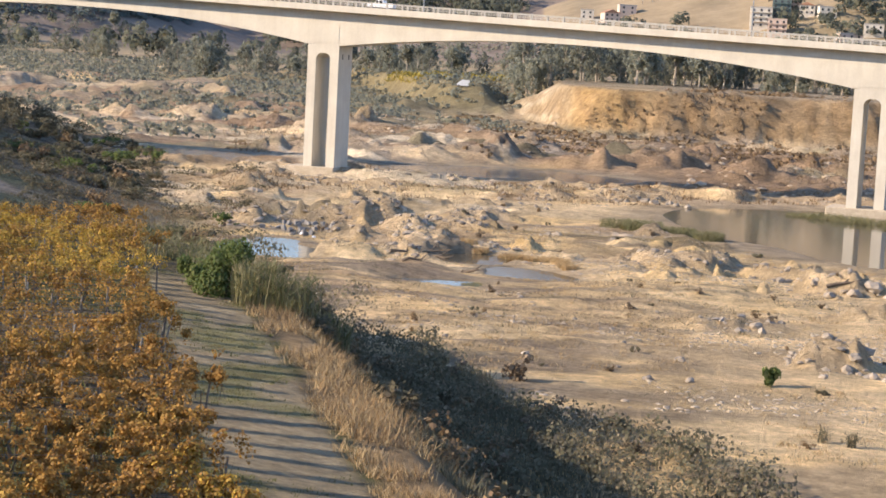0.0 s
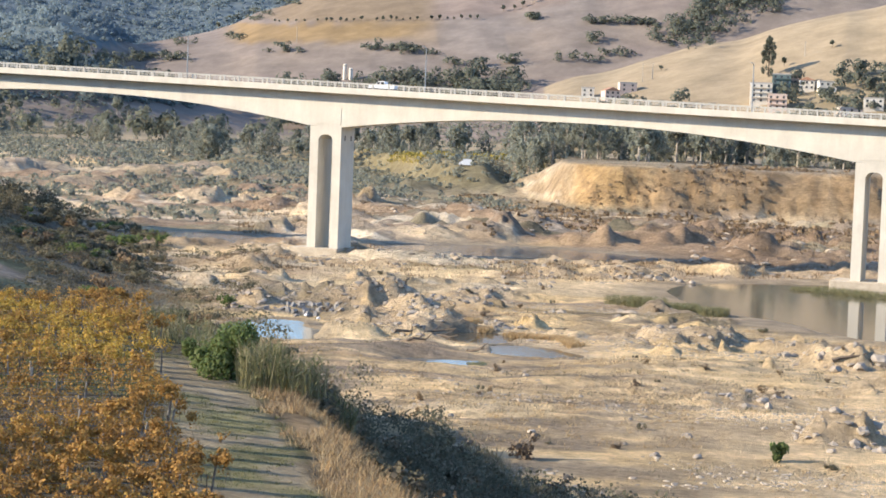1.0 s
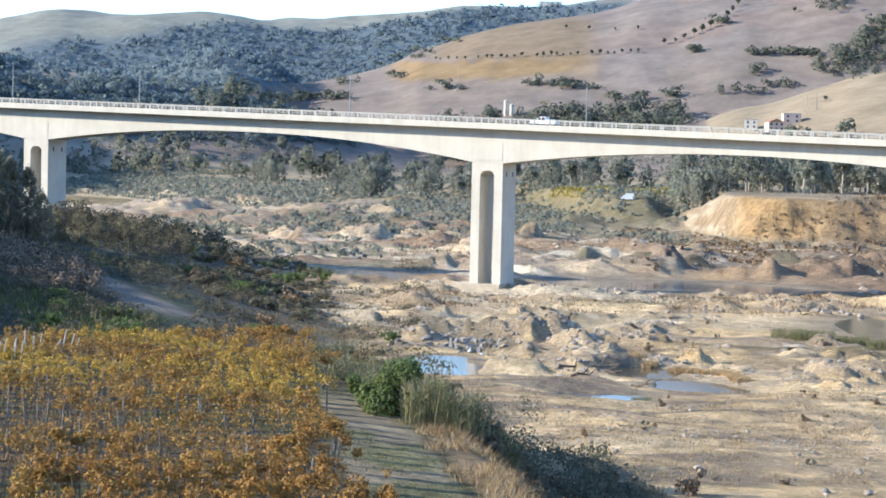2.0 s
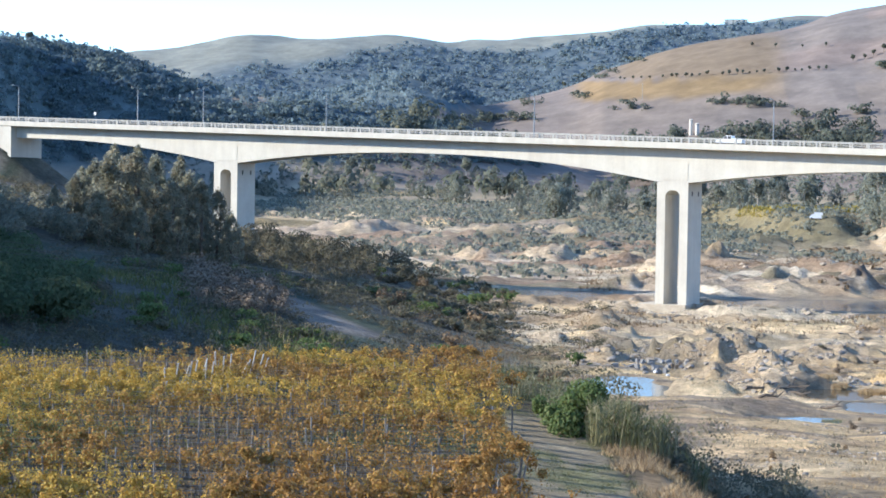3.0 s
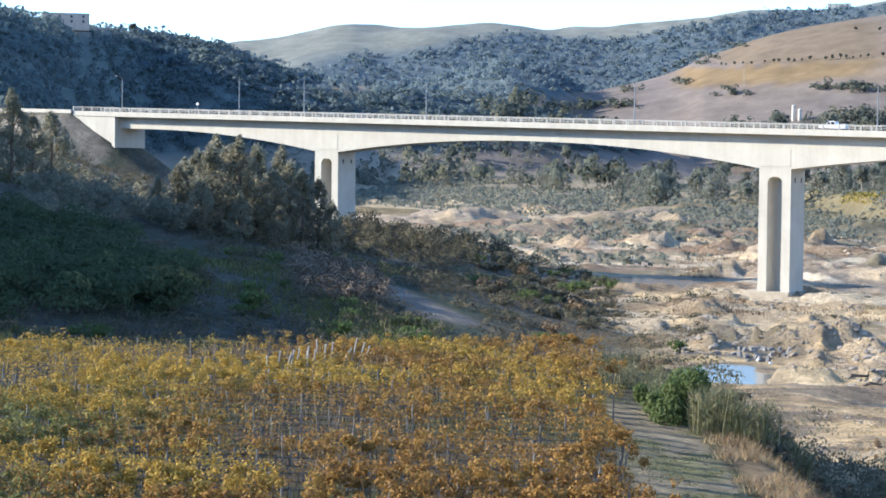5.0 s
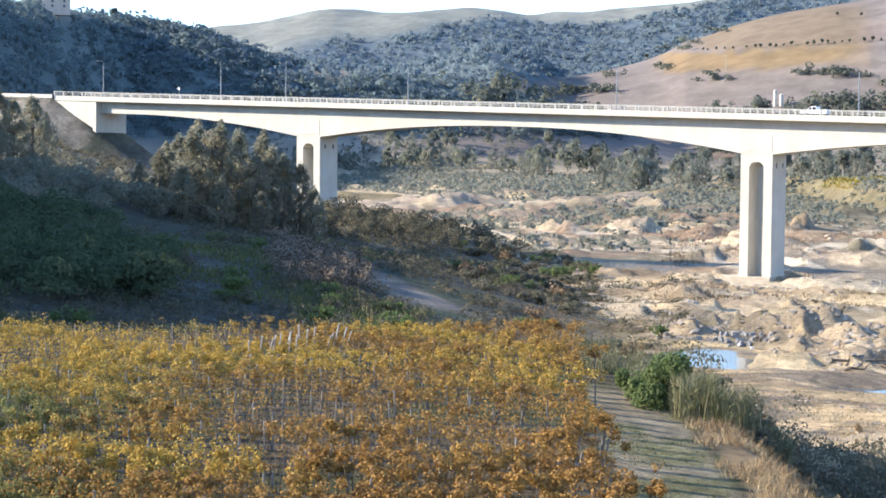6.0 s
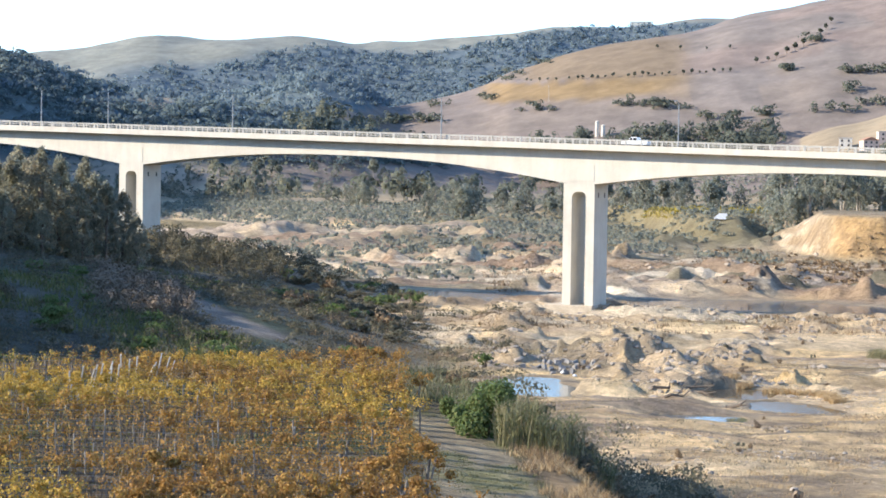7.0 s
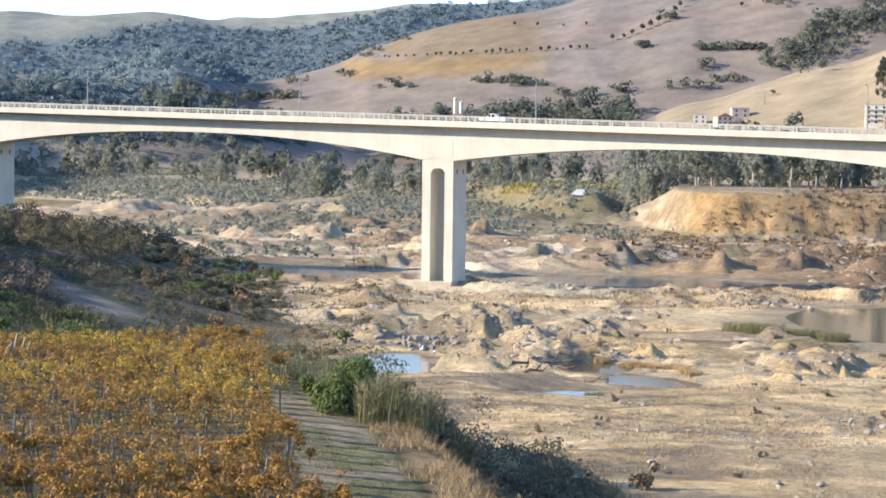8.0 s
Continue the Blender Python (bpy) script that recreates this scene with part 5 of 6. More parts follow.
wood("toe_bushes", "large rounded dark bushes in a belt above the river", 330, 304, (-38, -30.2), (230, 420), sight_band(-38, -30.2, -2.5, -1.75, -3.0, -2.5), 2.4, 300, 0.24, SCRUB_LEAF, 0.95)
wood("toe_bushes", "tawny dry brush in a belt above the river", 170, 305, (-35.5, -31.5), (300, 460), sight_band(-35.5, -31.5, -1.95, -1.65, -2.2, -1.9), 2.2, 150, 0.34, RUST_SCRUB, 0.7)
wood("hill_grove", "dark trees in a grove below the brown hill", 300, 87, (-25.6, -18.3), (1390, 1540), lambda x, y, z: np.abs(np.degrees(np.arctan2(x, y)) + 23.7) > 0.3, 6.5, 80, 1.6, HILL_LEAF, 1.5)
wood("foothill_trees", "dark trees at the foot of the hills", 200, 88, (-36, -25), (1100, 1500), lambda x, y, z: value_noise(x, y, 90, 5) > -0.2, 7, 60, 2.0, HILL_LEAF, 1.3)
wood("village_trees", "trees among the village houses", 620, 89, (-17.5, -3), (1060, 1240), lambda x, y, z: value_noise(x, y, 50, 6) > np.where(np.degrees(np.arctan2(x, y)) > -10, -0.6, -0.2), 4.8, 60, 1.5, HILL_LEAF, 1.3)
wood("bank_scrub", "dark tangled scrub at the foot of the shaded bank", 2600, 94, (-28, -4), (56, 125), lambda x, y, z: (along(x, y)[1] > 15) & (along(x, y)[1] < 26 + 7 * smooth(102, 82, along(x, y)[0]) + 5 * fbm(x, y, 12, 2, 240)) & (along(x, y)[0] < 140), 0.85, 46, 0.13, SCRUB_LEAF, 0.8)
wood("bank_scrub", "rust-brown twiggy scrub on the shaded bank", 1100, 95, (-28, -6), (52, 120), lambda x, y, z: (along(x, y)[1] > 13.5) & (along(x, y)[1] < 22 + 5 * fbm(x, y, 12, 2, 241)) & (along(x, y)[0] < 118) & (fbm(x, y, 9, 2, 243) > -0.1), 0.7, 46, 0.12, RUST_SCRUB, 1.0)
wood("bank_brush", "tall dark brush on the bank beyond the path", 95, 306, (-33, -20), (100, 165), lambda x, y, z: (along(x, y)[1] > 12 + 3 * fbm(x, y, 10, 2, 244)) & (along(x, y)[1] < 22) & (along(x, y)[0] > 104) & (along(x, y)[0] < 146), 1.5, 150, 0.16, SCRUB_LEAF, 1.2)
wood("terrace_end_scrub", "dark scrub and bare vines beyond the last rows", 420, 98, (-51, -37), (140, 185), lambda x, y, z: (along(x, y)[0] > 122) & (along(x, y)[1] < 12), 0.9, 40, 0.15, SCRUB_LEAF, 0.8)
wood("margin_scrub", "dark olive brush along the shaded river margin", 1500, 96, (-38, -26), (165, 340), lambda x, y, z: (-x - 0.5 * (y - 160) > 72) & (-x - 0.5 * (y - 160) < 128) & (fbm(x, y, 14, 3, 242) > -0.1) & (on_ramp(x, y) < 0.1) & np.all([pool_shape(x, y, p) > 1.3 for p in POOLS], axis=0), 0.95, 46, 0.16, SCRUB_LEAF, 0.6)
# ---------------------------------------------------------------- river bed
ICO = bmesh.new()
bmesh.ops.create_icosphere(ICO, subdivisions=1, radius=1.0)
ICO_V = np.array([v.co[:] for v in ICO.verts])
ICO_F = np.array([[v.index for v in fc.verts] for fc in ICO.faces])
ICO.free()


def lumps(name, label, places, sizes, material, seed, flat=0.6, kind="stuff", category="stones"):
    """Irregular stones, each its own island of one mesh."""
    g = np.random.default_rng(seed)
    k, m = len(places), len(ICO_V)
    shape = ICO_V[None] * (0.72 + 0.5 * g.random((k, m, 1))) * (np.array((1, 1, flat)) * (0.6 + 0.8 * g.random((k, 1, 3))))
    a = g.random(k) * 2 * np.pi
    ca, sa = np.cos(a)[:, None], np.sin(a)[:, None]
    v = np.stack([shape[..., 0] * ca - shape[..., 1] * sa, shape[..., 0] * sa + shape[..., 1] * ca, shape[..., 2]], -1) * sizes[:, None, None] + places[:, None, :]
    f = ICO_F[None] + (np.arange(k) * m)[:, None, None]
    return tagged(new(name, poly_mesh(name, v, f.reshape(-1, 3), material)), label, category, kind=kind)


def in_bed(x, y):
    s, n = along(x, y)
    w = -x - 0.5 * (y - 160)
    ok = (w < 84) & ((n > 19) | (s > 150)) & ~((n < 14) & (s < 140))
    for p in POOLS:
        ok &= pool_shape(x, y, p) > 1.3
    return ok


PALE_STONE = surface("pale_cobble", (0.40, 0.33, 0.245), (0.28, 0.235, 0.18), 0.8, 0.9, 0.5, 0.05)
g = np.random.default_rng(90)
x, y, z = scatter(g, 42000, -30, -2, 95, 260)
keep = in_bed(x, y) & (fbm(x * 0.5, y, 9, 4, 220) > 0.14)
x, y, z = x[keep], y[keep], z[keep]
lumps("gravel", "pale gravel and cobbles strewn over the sand", np.stack([x, y, z], 1), 0.06 + 0.2 * g.random(len(x)) ** 4, PALE_STONE, 91, 0.45)
x, y, z = scatter(g, 16000, -36, -2, 235, 620)
keep = in_bed(x, y) & (fbm(x, y, 45, 2, 31) > -0.1) & (fbm(x, y, 11, 2, 221) > 0.12) & (z < 12)
x, y, z = x[keep], y[keep], z[keep]
lumps("rubble", "rough lumps of sand and stone on the river bed", np.stack([x, y, z - 0.1], 1), 0.25 + 0.85 * g.random(len(x)) ** 2.5, SANDROCK, 92, 0.5)
x, y, z = scatter(g, 9000, -33, -17, 185, 345)
keep = in_bed(x, y) & (fbm(x * 0.6, y, 13, 3, 222) > 0.1) & (z < 8)
x, y, z = x[keep], y[keep], z[keep]
lumps("rubble", "broken grey stones and clods among the sand heaps", np.stack([x, y, z], 1), 0.1 + 0.6 * g.random(len(x)) ** 5, STONE, 89, 0.5)
# rubble on some heaps
for k, (cx, cy, rad, high) in enumerate(HEAPS[:40]):
    if k in (4, 5, 6, 7, 8, 9, 10, 11, 17, 34, 35, 36, 37, 38, 39):
        n0 = 70
        a, d = g.random(n0) * 2 * np.pi, rad * np.sqrt(g.random(n0)) * 1.1
        x, y = cx + d * np.cos(a), cy + d * np.sin(a)
        lumps("rubble", "broken grey stones lying on a sand heap", np.stack([x, y, ground_z(x, y)], 1), 0.12 + 0.5 * g.random(n0) ** 3, STONE, 93 + k, 0.6)

# single boulders
BOULDERS = []
for k in range(4):
    bm = bmesh.new()
    bmesh.ops.create_icosphere(bm, subdivisions=2, radius=1.0)
    for v in bm.verts:
        v.co *= 1 + 0.45 * noise.noise(v.co * 1.3 + Vector((k * 7.1, 0, 0))) + 0.2 * noise.noise(v.co * 2.9)
        v.co.z *= 0.72
    BOULDERS.append(mesh_of("boulder", bm, STONE))
for k, (x, y, size) in enumerate(((-27.5, 122.2, 0.55), (-27.4, 112.9, 0.45), (-44.6, 122.2, 0.35), (-37.0, 117.3, 0.38), (-25.0, 114.0, 0.4), (-30.5, 117.0, 0.25), (-33.0, 128.0, 0.3), (-21.5, 131.0, 0.35), (-16.5, 127.0, 0.6), (-15.0, 124.5, 0.7), (-13.8, 122.0, 0.5), (-17.8, 121.5, 0.45), (-12.5, 129.0, 0.6), (-40.5, 141.0, 0.3), (-48.0, 150.0, 0.35), (-36.0, 150.0, 0.3), (-74.2, 302.4, 1.2), (-72.0, 304.0, 1.0), (-70.2, 301.0, 0.9), (-76.5, 305.0, 1.1), (-68.0, 300.0, 0.8), (-79.0, 302.0, 0.7), (-24.0, 180.0, 1.0), (-22.5, 182.0, 1.2), (-26.0, 178.5, 0.8), (-28.0, 182.0, 0.9), (-20.5, 179.5, 0.9))):
    ob = tagged(new("boulder", BOULDERS[k % 4]), "pale rounded boulder lying on the sand", "boulder", "river boulders")
    ob.matrix_basis = pose(x, y, height(x, y) + 0.12 * size, 0, 0, 47 * k) @ Matrix.Diagonal((0.75 * size, 0.75 * size * (0.8 + 0.08 * (k % 5)), 0.7 * size, 1))

# rows of broken concrete blocks by the left stream
bm = bmesh.new()
box(bm, -0.9, 0.9, -0.35, 0.35, -0.4, 0.55)
bmesh.ops.bevel(bm, geom=bm.edges, offset=0.06, segments=1, affect="EDGES")
for v in bm.verts:
    v.co += 0.05 * noise.noise_vector(v.co * 2.1)
BLOCK = mesh_of("concrete_block", bm, surface("grey_block", (0.25, 0.235, 0.215), (0.18, 0.17, 0.155), 1.0, 0.9, 0.4, 0.05))
for k in range(27):
    x, y = -98.8 + 0.8 * (k % 9) + 0.25 * g.normal(), 206.5 + 4.0 * (k // 9) + 0.9 * g.normal()
    ob = tagged(new("concrete_block", BLOCK), "broken grey concrete block lying in a row", "concrete block", "broken blocks")
    ob.matrix_basis = pose(x, y, height(x, y) + 0.1, 16 * g.normal(), 20 * g.normal(), 70 + 30 * g.normal()) @ Matrix.Diagonal((g.uniform(0.3, 0.6), g.uniform(0.4, 0.8), g.uniform(0.5, 0.9), 1))

# driftwood
for k, (x, y, length, turn) in enumerate(((-72.2, 191.5, 5.0, 15), (-70.5, 190.0, 3.6, -25), (-74.0, 189.0, 4.0, 50), (-66.0, 171.0, 2.5, 30), (-61.0, 174.0, 2.2, -15), (-25.2, 181.0, 3.2, 10))):
    bm = bmesh.new()
    pts = [(length * (t - 0.5), 0.25 * g.normal() * t, 0.18 + 0.5 * t * t + 0.1 * g.normal()) for t in (0, 0.25, 0.5, 0.75, 1.0)]
    tube(bm, pts, [0.2, 0.17, 0.14, 0.1, 0.05], 6)
    tube(bm, [pts[2], (pts[2][0] + 0.5, 0.5, 0.75), (pts[2][0] + 0.8, 0.9, 1.15)], [0.1, 0.07, 0.03], 5)
    ob = tagged(part("driftwood", bm, BARK), "dark forked driftwood trunk on the river bed", "driftwood", "driftwood")
    ob.matrix_basis = pose(x, y, height(x, y) - 0.05, 0, 0, turn)

# litter
for k, (x, y) in enumerate(((-52, 99.5), (-48.5, 96), (-47.6, 94.5), (-50.2, 97.4), (-66.5, 113.5), (-61.0, 119.0), (-94.0, 205.0), (-91.5, 203.0))):
    bm = bmesh.new()
    bmesh.ops.create_icosphere(bm, subdivisions=1, radius=0.28)
    for v in bm.verts:
        v.co *= 1 + 0.5 * noise.noise(v.co * 5 + Vector((k, 0, 0)))
        v.co.z *= 0.55
    ob = tagged(part("litter_bag", bm, LITTER), "crumpled white plastic litter on the ground", "litter", "litter")
    ob.matrix_basis = pose(x, y, height(x, y) + 0.22, 0, 0, 40 * k)

# dry tufts and weeds on the sand
def bed_tuft(thr, size, seed):
    return lambda x, y: in_bed(x, y) & (fbm(x, y, size, 3, seed) > thr)


strewn("bed_tufts", "small dry tufts of grass on the sand", 4600, bed_tuft(0.02, 11, 230), 0.26, 0.06, DRY_GRASS, 101, az=(-29, -2), r=(92, 240), tuft=14, spread=0.3, lean=1.3)
strewn("bed_tufts", "olive weeds creeping over the river gravel", 2200, bed_tuft(0.08, 18, 231), 0.25, 0.07, SCRUB_LEAF, 102, az=(-29, -2), r=(92, 250), tuft=14, spread=0.4, lean=1.6)
strewn("bed_weeds", "low brown weeds far out on the river bed", 6500, lambda x, y: in_bed(x, y) & (fbm(x * 0.7, y, 46, 4, 103) > 0.12), 0.7, 0.22, RUST_SCRUB, 103, az=(-36, -2), r=(300, 560), tuft=10, spread=0.8, lean=1.2)
strewn("bed_debris", "dry twigs and flood debris lying in streaks", 3600, lambda x, y: in_bed(x, y) & (fbm(x * 0.4, y, 8, 4, 232) > 0.18), 0.22, 0.07, TWIG, 104, az=(-28, -12), r=(120, 250), tuft=9, spread=0.35, lean=5.0)
plant_scrub(34, 66, lambda x, y: in_bed(x, y) & (along(x, y)[1] > 24), (-24, -3), (96, 190), 0.25, 0.5, (2, 3, 1, 3), "small dry twiggy shrub on the sand", "sand shrubs")
plant_scrub(24, 67, in_bed, (-27, -3), (190, 300), 0.4, 0.8, (2, 1, 3), "dry shrub on the river bed", "river bed shrubs")

for k, (x, y, rad, hgt) in enumerate(((-66.5, 252.0, 3.0, 1.5), (-63.0, 250.0, 3.0, 1.6), (-57.0, 247.0, 2.4, 1.3), (-52.0, 243.0, 2.2, 1.4), (-45.5, 300.0, 3.2, 1.9), (-41.0, 297.0, 3.2, 2.0), (-36.5, 295.0, 3.2, 1.9), (-32.0, 292.0, 3.2, 2.0), (-49.5, 302.0, 2.6, 1.5), (-61.5, 165.0, 1.6, 0.7), (-57.0, 164.5, 1.6, 0.7))):
    ob = tagged(new("reed_clump", reed_clump(140 + k, rad, hgt, 420, REED_LEAF)), "olive reeds at the edge of the pool", "reeds", "pool reeds")
    ob.location = (x, y, height(x, y))

# a rim of dead reeds along the far side of the narrow pool
for k in range(12):
    q = k / 11
    x, y = -71.0 + 17.0 * q + 0.5 * math.sin(5 * k), 198.5 - 11.5 * q + 1.6 * math.sin(3.1 * q) + 0.6 * math.cos(7 * k)
    ob = tagged(new("reed_clump", reed_clump(160 + k, 1.0, 0.75, 150, DRY_GRASS)), "low clump of dead straw-coloured reeds by the water", "reeds", "dead reeds")
    ob.location = (x, y, height(x, y))

# a lone leafy plant and two spiky ones on the sand
plant_meshes = shrub_parts("plant", 171, 0.6, 1.3, 130, 0.26, BUSH_LEAF, 5)
lone = shrub("leafy_plant", plant_meshes, "lone green broad-leaved plant on bare sand", "plant")
lone.matrix_basis = pose(-20.1, 115.7, height(-20.1, 115.7) - 0.05) @ Matrix.Diagonal((1.1, 1.1, 1.35, 1))
for k, (x, y) in enumerate(((-14.2, 98.4), (-12.6, 98.0))):
    ob = tagged(new("spiky_plant", reed_clump(180 + k, 0.3, 1.0, 26, SCRUB_LEAF)), "dark spiky plant on the sand", "plant", "spiky plants")
    ob.location = (x, y, height(x, y))
# ---------------------------------------------------------------- far side of the river
rng = np.random.default_rng(301)
GUM = [tree_parts(302 + k, 15, 4.6, 1100, 0.85, GUM_LEAF, PALE_BARK, 0.35, "round" if k == 4 else "plume", 46) for k in range(5)]
DARK = [tree_parts(312 + k, 10, 3.6, 700, 0.9, HILL_LEAF, BARK, 0.3, "round", 18) for k in range(3)]


def grove(count, az, r, scale, kinds, label, group, gap=None, seed=0):
    g = np.random.default_rng(seed)
    for k in range(count):
        a, d = radians(g.uniform(*az)), g.uniform(*r)
        x, y = d * math.sin(a), d * math.cos(a)
        if gap and value_noise(np.array([x]), np.array([y]), gap, seed)[0] < -0.25:
            continue
        plant("tree", kinds, x, y, g.uniform(*scale), g, label, "tree", group)


grove(130, (-18.3, -2.5), (700, 800), (0.9, 1.4), GUM, "grey-green eucalyptus in the belt beyond the river", "far tree belt", None, 1)
grove(75, (-29, -18), (830, 960), (0.7, 1.15), GUM, "eucalyptus with pale trunk behind the fields", "field tree belt", 60, 2)
grove(80, (-41, -27), (1050, 1300), (0.6, 1.0), GUM, "grey-green tree on the upstream plain", "plain trees", 70, 3)
# hedge lines and single trees on the hill fields
for k in range(30):
    az = -25.9 + 0.22 * k + 0.04 * rng.normal()
    if k % 8 == 5:
        continue
    x, y = by_sight(az, 3.40 + 0.055 * max(az + 25.6, 0), 1080)
    plant("tree", DARK, x, y, rng.uniform(0.35, 0.6), rng, "small dark tree in a hedge line between fields", "tree", "hedge trees")
for az, el, k in ((-18.9, 4.0, 0.7), (-18.55, 4.05, 0.6), (-18.3, 4.15, 0.7), (-18.0, 4.28, 0.9), (-17.75, 4.4, 0.8), (-17.5, 4.52, 0.9), (-17.0, 4.85, 0.8), (-16.85, 5.0, 0.7), (-16.7, 5.2, 0.8), (-21.9, 4.45, 0.5), (-21.2, 4.4, 0.5), (-20.4, 4.4, 0.4), (-19.7, 4.42, 0.5), (-15.0, 5.0, 0.6), (-10.3, 2.6, 0.6), (-8.9, 3.2, 0.6), (-14.0, 2.35, 0.5), (-27.6, 3.1, 0.8), (-43.9, 4.2, 0.9)):
    x, y = by_sight(az, el, 1080)
    plant("tree", DARK, x, y, k, rng, "single dark tree on a bare field", "tree", "field trees")
tall = tree_parts(340, 30, 5.6, 5200, 0.9, HILL_LEAF, BARK, 0.5, "plume", 80)
a = radians(-10.75)
tree("tall_tree", tall, "tall slender dark tree above the village", "tree", "", pose(1270 * math.sin(a), 1270 * math.cos(a), height(1270 * math.sin(a), 1270 * math.cos(a)) - 0.3))

WALL_WHITE = surface("white_render", (0.60, 0.54, 0.45), (0.50, 0.45, 0.375), 0.4, 0.9)
WALL_PINK = surface("pink_render", (0.58, 0.44, 0.35), (0.48, 0.36, 0.29), 0.4, 0.9)
WALL_TEAL = surface("teal_render", (0.10, 0.14, 0.13), (0.08, 0.115, 0.11), 0.4, 0.9)
TILE = surface("roof_tile", (0.36, 0.19, 0.115), (0.29, 0.155, 0.10), 0.8, 0.9)
PANE = surface("dark_pane", (0.04, 0.045, 0.05), (0.06, 0.06, 0.065), 1.0, 0.2, 0.0)
FLAT = surface("flat_roof", (0.40, 0.36, 0.31), (0.32, 0.29, 0.26), 0.5, 0.9)


def house(x, y, wide, deep, storeys, walls, roof, label, turn=20.0, bays=3):
    """A house with storeys of recessed windows, and a flat roof with a rim or a tiled gable."""
    high = storeys * 3.1
    ob = empty("house", label, "house", "village houses")
    b = bmesh.new()
    box(b, -wide / 2, wide / 2, -deep / 2, deep / 2, -4, high)
    part("wall", b, walls, ob)
    if roof == "gable":
        b = bmesh.new()
        prism(b, [(-wide / 2 - 0.4, high - 0.1), (wide / 2 + 0.4, high - 0.1), (0, high + wide * 0.22)], -deep / 2 - 0.4, deep / 2 + 0.4)
        part("roof", b, TILE, ob, "red tiled gable roof")
    else:
        b = bmesh.new()
        box(b, -wide / 2 - 0.15, wide / 2 + 0.15, -deep / 2 - 0.15, deep / 2 + 0.15, high, high + 0.7)
        part("roof", b, FLAT if roof == "flat" else walls, ob, "flat roof with a rim")
    for st in range(storeys):
        for i in range(bays):
            wx = -wide / 2 + wide * (i + 0.5) / bays
            b = bmesh.new()
            box(b, wx - 0.7, wx + 0.7, -deep / 2 - 0.06, -deep / 2 + 0.2, st * 3.1 + 0.9, st * 3.1 + 2.4)
            win = part("window", b, PANE, ob, "dark window")
            b = bmesh.new()
            box(b, wx - 0.85, wx + 0.85, -deep / 2 - 0.22, -deep / 2, st * 3.1 + 0.74, st * 3.1 + 0.89)
            part("sill", b, walls, win)
        if storeys > 2 and st > 0:
            b = bmesh.new()
            box(b, -wide / 2 + 0.5, wide / 2 - 0.5, -deep / 2 - 1.2, -deep / 2 - 0.01, st * 3.1 + 0.1, st * 3.1 + 0.3)
            part("balcony", b, walls, ob)
    ob.matrix_basis = pose(x, y, height(x, y), 0, 0, turn)
    return ob


def by_bearing(az, d):
    return d * math.sin(radians(az)), d * math.cos(radians(az))


house(*by_bearing(-10.95, 1215), 14, 12, 4, WALL_WHITE, "flat", "white four-storey house with balconies above the bridge", 12, 3)
house(*by_bearing(-10.45, 1195), 12, 9, 3, WALL_PINK, "rim", "pale pink lower house beside the white one", 10, 3)
house(*by_bearing(-10.35, 1225), 12, 10, 4, WALL_TEAL, "flat", "dark teal house front beside the white one", 10, 3)
house(*by_bearing(-15.5, 1290), 11, 9, 2, WALL_PINK, "gable", "house with a red tiled roof among trees", 35, 3)
house(*by_bearing(-16.2, 1310), 9, 8, 2, WALL_WHITE, "flat", "small white house among trees", 15, 2)
house(*by_bearing(-15.0, 1305), 12, 9, 2, WALL_PINK, "flat", "plain brown house beside the red roof", 25, 2)
for k, (az, d, w, st) in enumerate(((-9.6, 1225, 10, 2), (-9.0, 1215, 11, 2), (-8.3, 1165, 14, 2), (-7.6, 1180, 12, 2), (-6.4, 1160, 13, 2), (-10.0, 1240, 8, 2), (-7.9, 1140, 16, 2), (-5.4, 1150, 12, 2))):
    house(*by_bearing(az, d), w, 9, st, (WALL_WHITE, WALL_WHITE, WALL_PINK)[k % 3], "flat" if k % 4 else "gable", "pale village house on the slope", 10 + 9 * (k % 3), 3)
house(*by_bearing(-45.9, 1222), 30, 12, 2, WALL_PINK, "flat", "long brown house on the wooded hilltop", 48, 4)
house(*by_bearing(-22.4, 2880), 34, 14, 2, WALL_WHITE, "flat", "distant building on the far ridge", 20, 4)

# white twin towers among the trees
for dx in (0, 5.5):
    x, y = by_sight(-23.7, 1.74, 1080)
    b = bmesh.new()
    tube(b, [(0, 0, -2), (0, 0, 11.5 - 0.6 * dx), (0, 0, 12.2 - 0.6 * dx), (0, 0, 13.2 - 0.6 * dx)], [1.7, 1.6, 1.9, 0.3], 14)
    ob = tagged(part("white_silo", b, WALL_WHITE), "white cylindrical tower rising among dark trees", "silo", "white towers")
    ob.matrix_basis = pose(x + dx, y, height(x, y))

# electricity posts
for k, (az, d, h) in enumerate(((-14.55, 1330, 13), (-14.25, 1332, 11), (-25.2, 1700, 15), (-6.8, 1330, 14), (-17.0, 1235, 10), (-9.7, 1300, 10))):
    x, y = by_bearing(az, d)
    b = bmesh.new()
    tube(b, [(0, 0, -1), (0, 0, h)], [0.32, 0.22], 6)
    box(b, -1.1, 1.1, -0.1, 0.1, h - 0.9, h - 0.65)
    ob = tagged(part("utility_pole", b, PALE_BARK), "pale utility pole on the hillside", "utility pole", "hillside poles")
    ob.matrix_basis = pose(x, y, height(x, y))

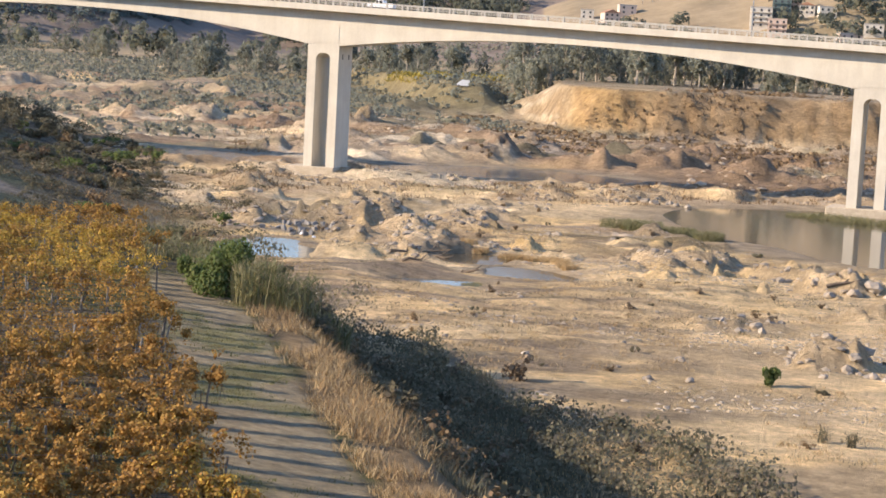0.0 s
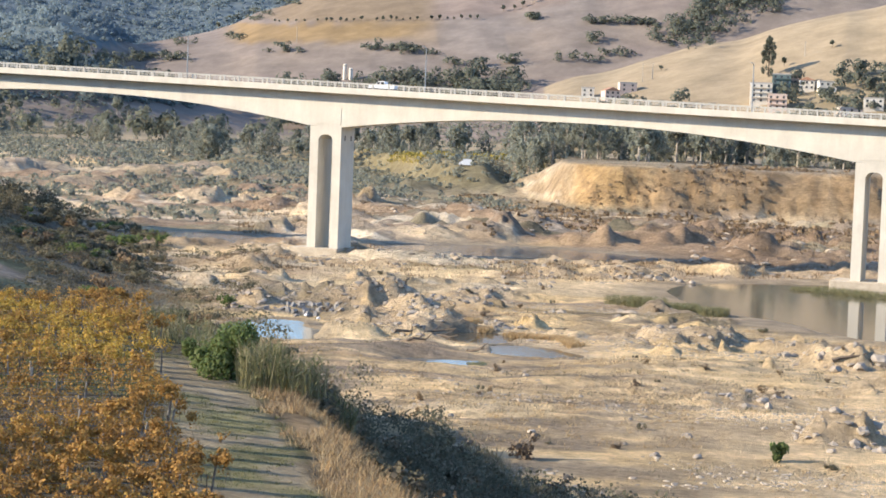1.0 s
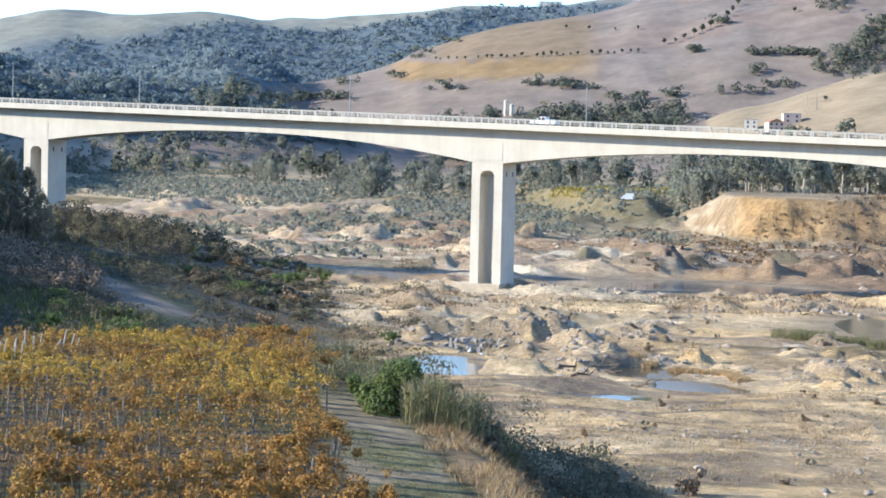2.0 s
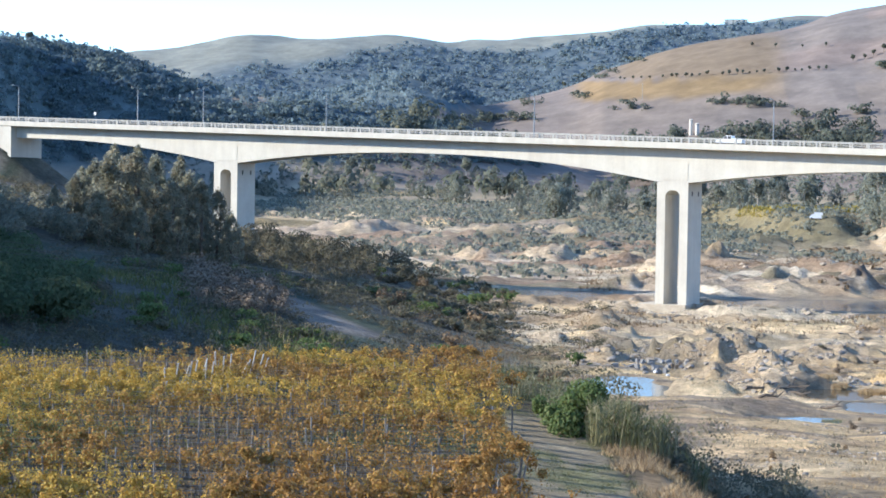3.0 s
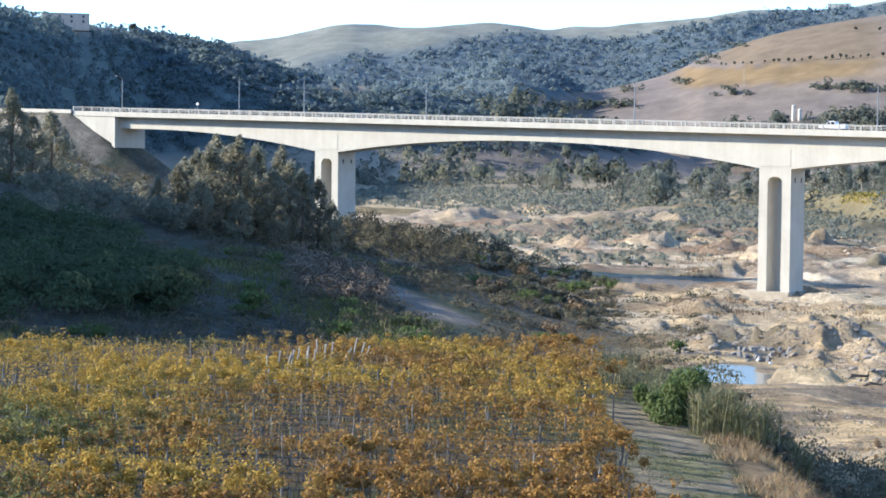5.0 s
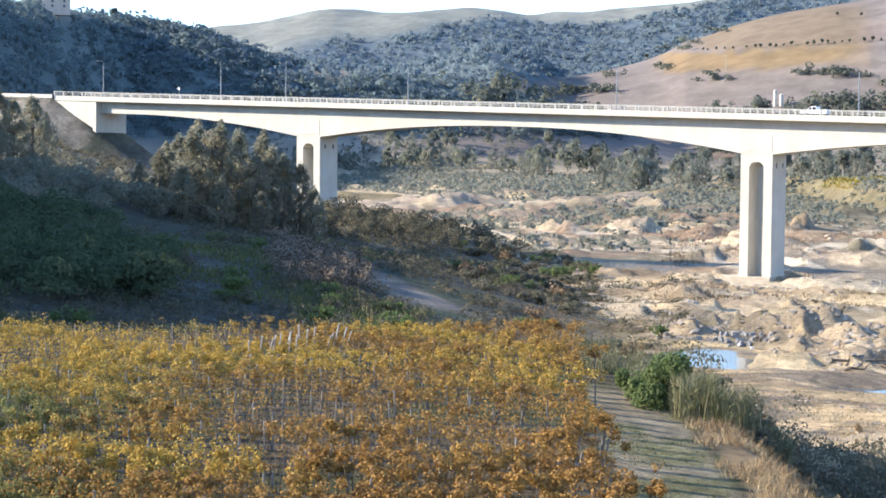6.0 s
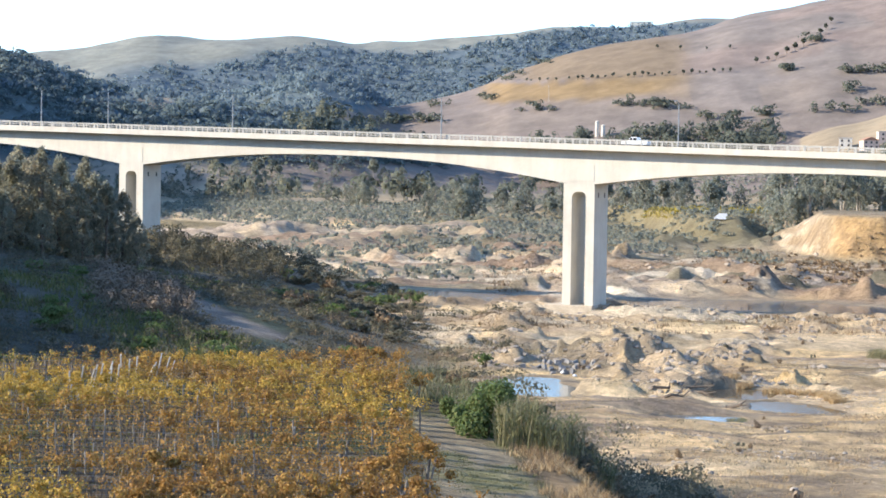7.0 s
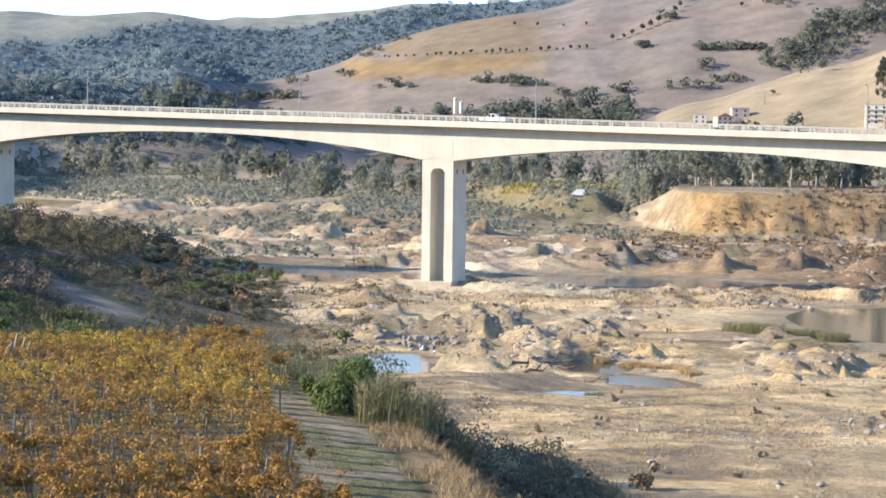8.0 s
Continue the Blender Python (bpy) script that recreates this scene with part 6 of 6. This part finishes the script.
# yellow vine plots on the far terrace, in rows
g = np.random.default_rng(350)
rows_y = []
for d in np.arange(690, 930, 6.0):
    az = np.radians(np.arange(-23.4, -17.4, 0.05))
    x, y = d * np.sin(az), d * np.cos(az)
    el = np.degrees(np.arctan2(ground_z(x, y) - EYE, d))
    ok = (el > -0.78) & (el < -0.36) & (fbm(x, y, 45, 2, 108) + 0.3 > -0.02) & (g.random(len(az)) > 0.12)
    rows_y.append(np.stack([x[ok], y[ok], ground_z(x[ok], y[ok]) + 0.9], 1))
pts = np.repeat(np.concatenate(rows_y), 5, 0)
pts = pts + g.normal(size=pts.shape) * np.array((0.4, 0.4, 0.35))
yellow = quad_mesh("yellow_vines", leaf_quads(pts, unit(g.normal(size=pts.shape) + np.array((0, 0, 0.4))), 0.5 + 0.3 * g.random(len(pts)), g), YELLOW_LEAF)
tagged(new("yellow_vines", yellow), "far plot of yellow autumn vines beyond the river", "vines", kind="stuff")

# white van at the edge of the plots
van = empty("van", "white box van parked at the field edge", "van")
bm = bmesh.new()
box(bm, -1.0, 2.2, -0.95, 0.95, 0.5, 2.7)
part("cargo_box", bm, LITTER, van)
bm = bmesh.new()
prism(bm, [(-2.6, 0.5), (-1.02, 0.5), (-1.02, 2.1), (-1.7, 2.1), (-2.2, 1.4), (-2.6, 1.3)], -0.9, 0.9)
part("cab", bm, LITTER, van)
for wx in (-1.7, 1.3):
    for wy in (-0.9, 0.7):
        bm = bmesh.new()
        tube(bm, [(wx, wy, 0.42), (wx, wy + 0.2, 0.42)], [0.42, 0.42], 14)
        part("wheel", bm, ASPHALT, van)
van.matrix_basis = pose(-239.2, 662.0, height(-239.2, 662.0), 0, 0, 15)

# power cables sagging across the shaded slope
for k in range(3):
    bm = bmesh.new()
    pts = []
    for i in range(13):
        t = i / 12
        a, d = radians(-52 + 22 * t), 178 + 6 * t
        pts.append((d * math.sin(a), d * math.cos(a), 19.6 - 0.5 * k - 8.0 * t + 1.2 * (t - 0.5) ** 2))
    tube(bm, pts, [0.02] * 13, 4)
    tagged(part("power_cable", bm, ASPHALT), "thin sagging power cable above the slope", "cable", "power cables")
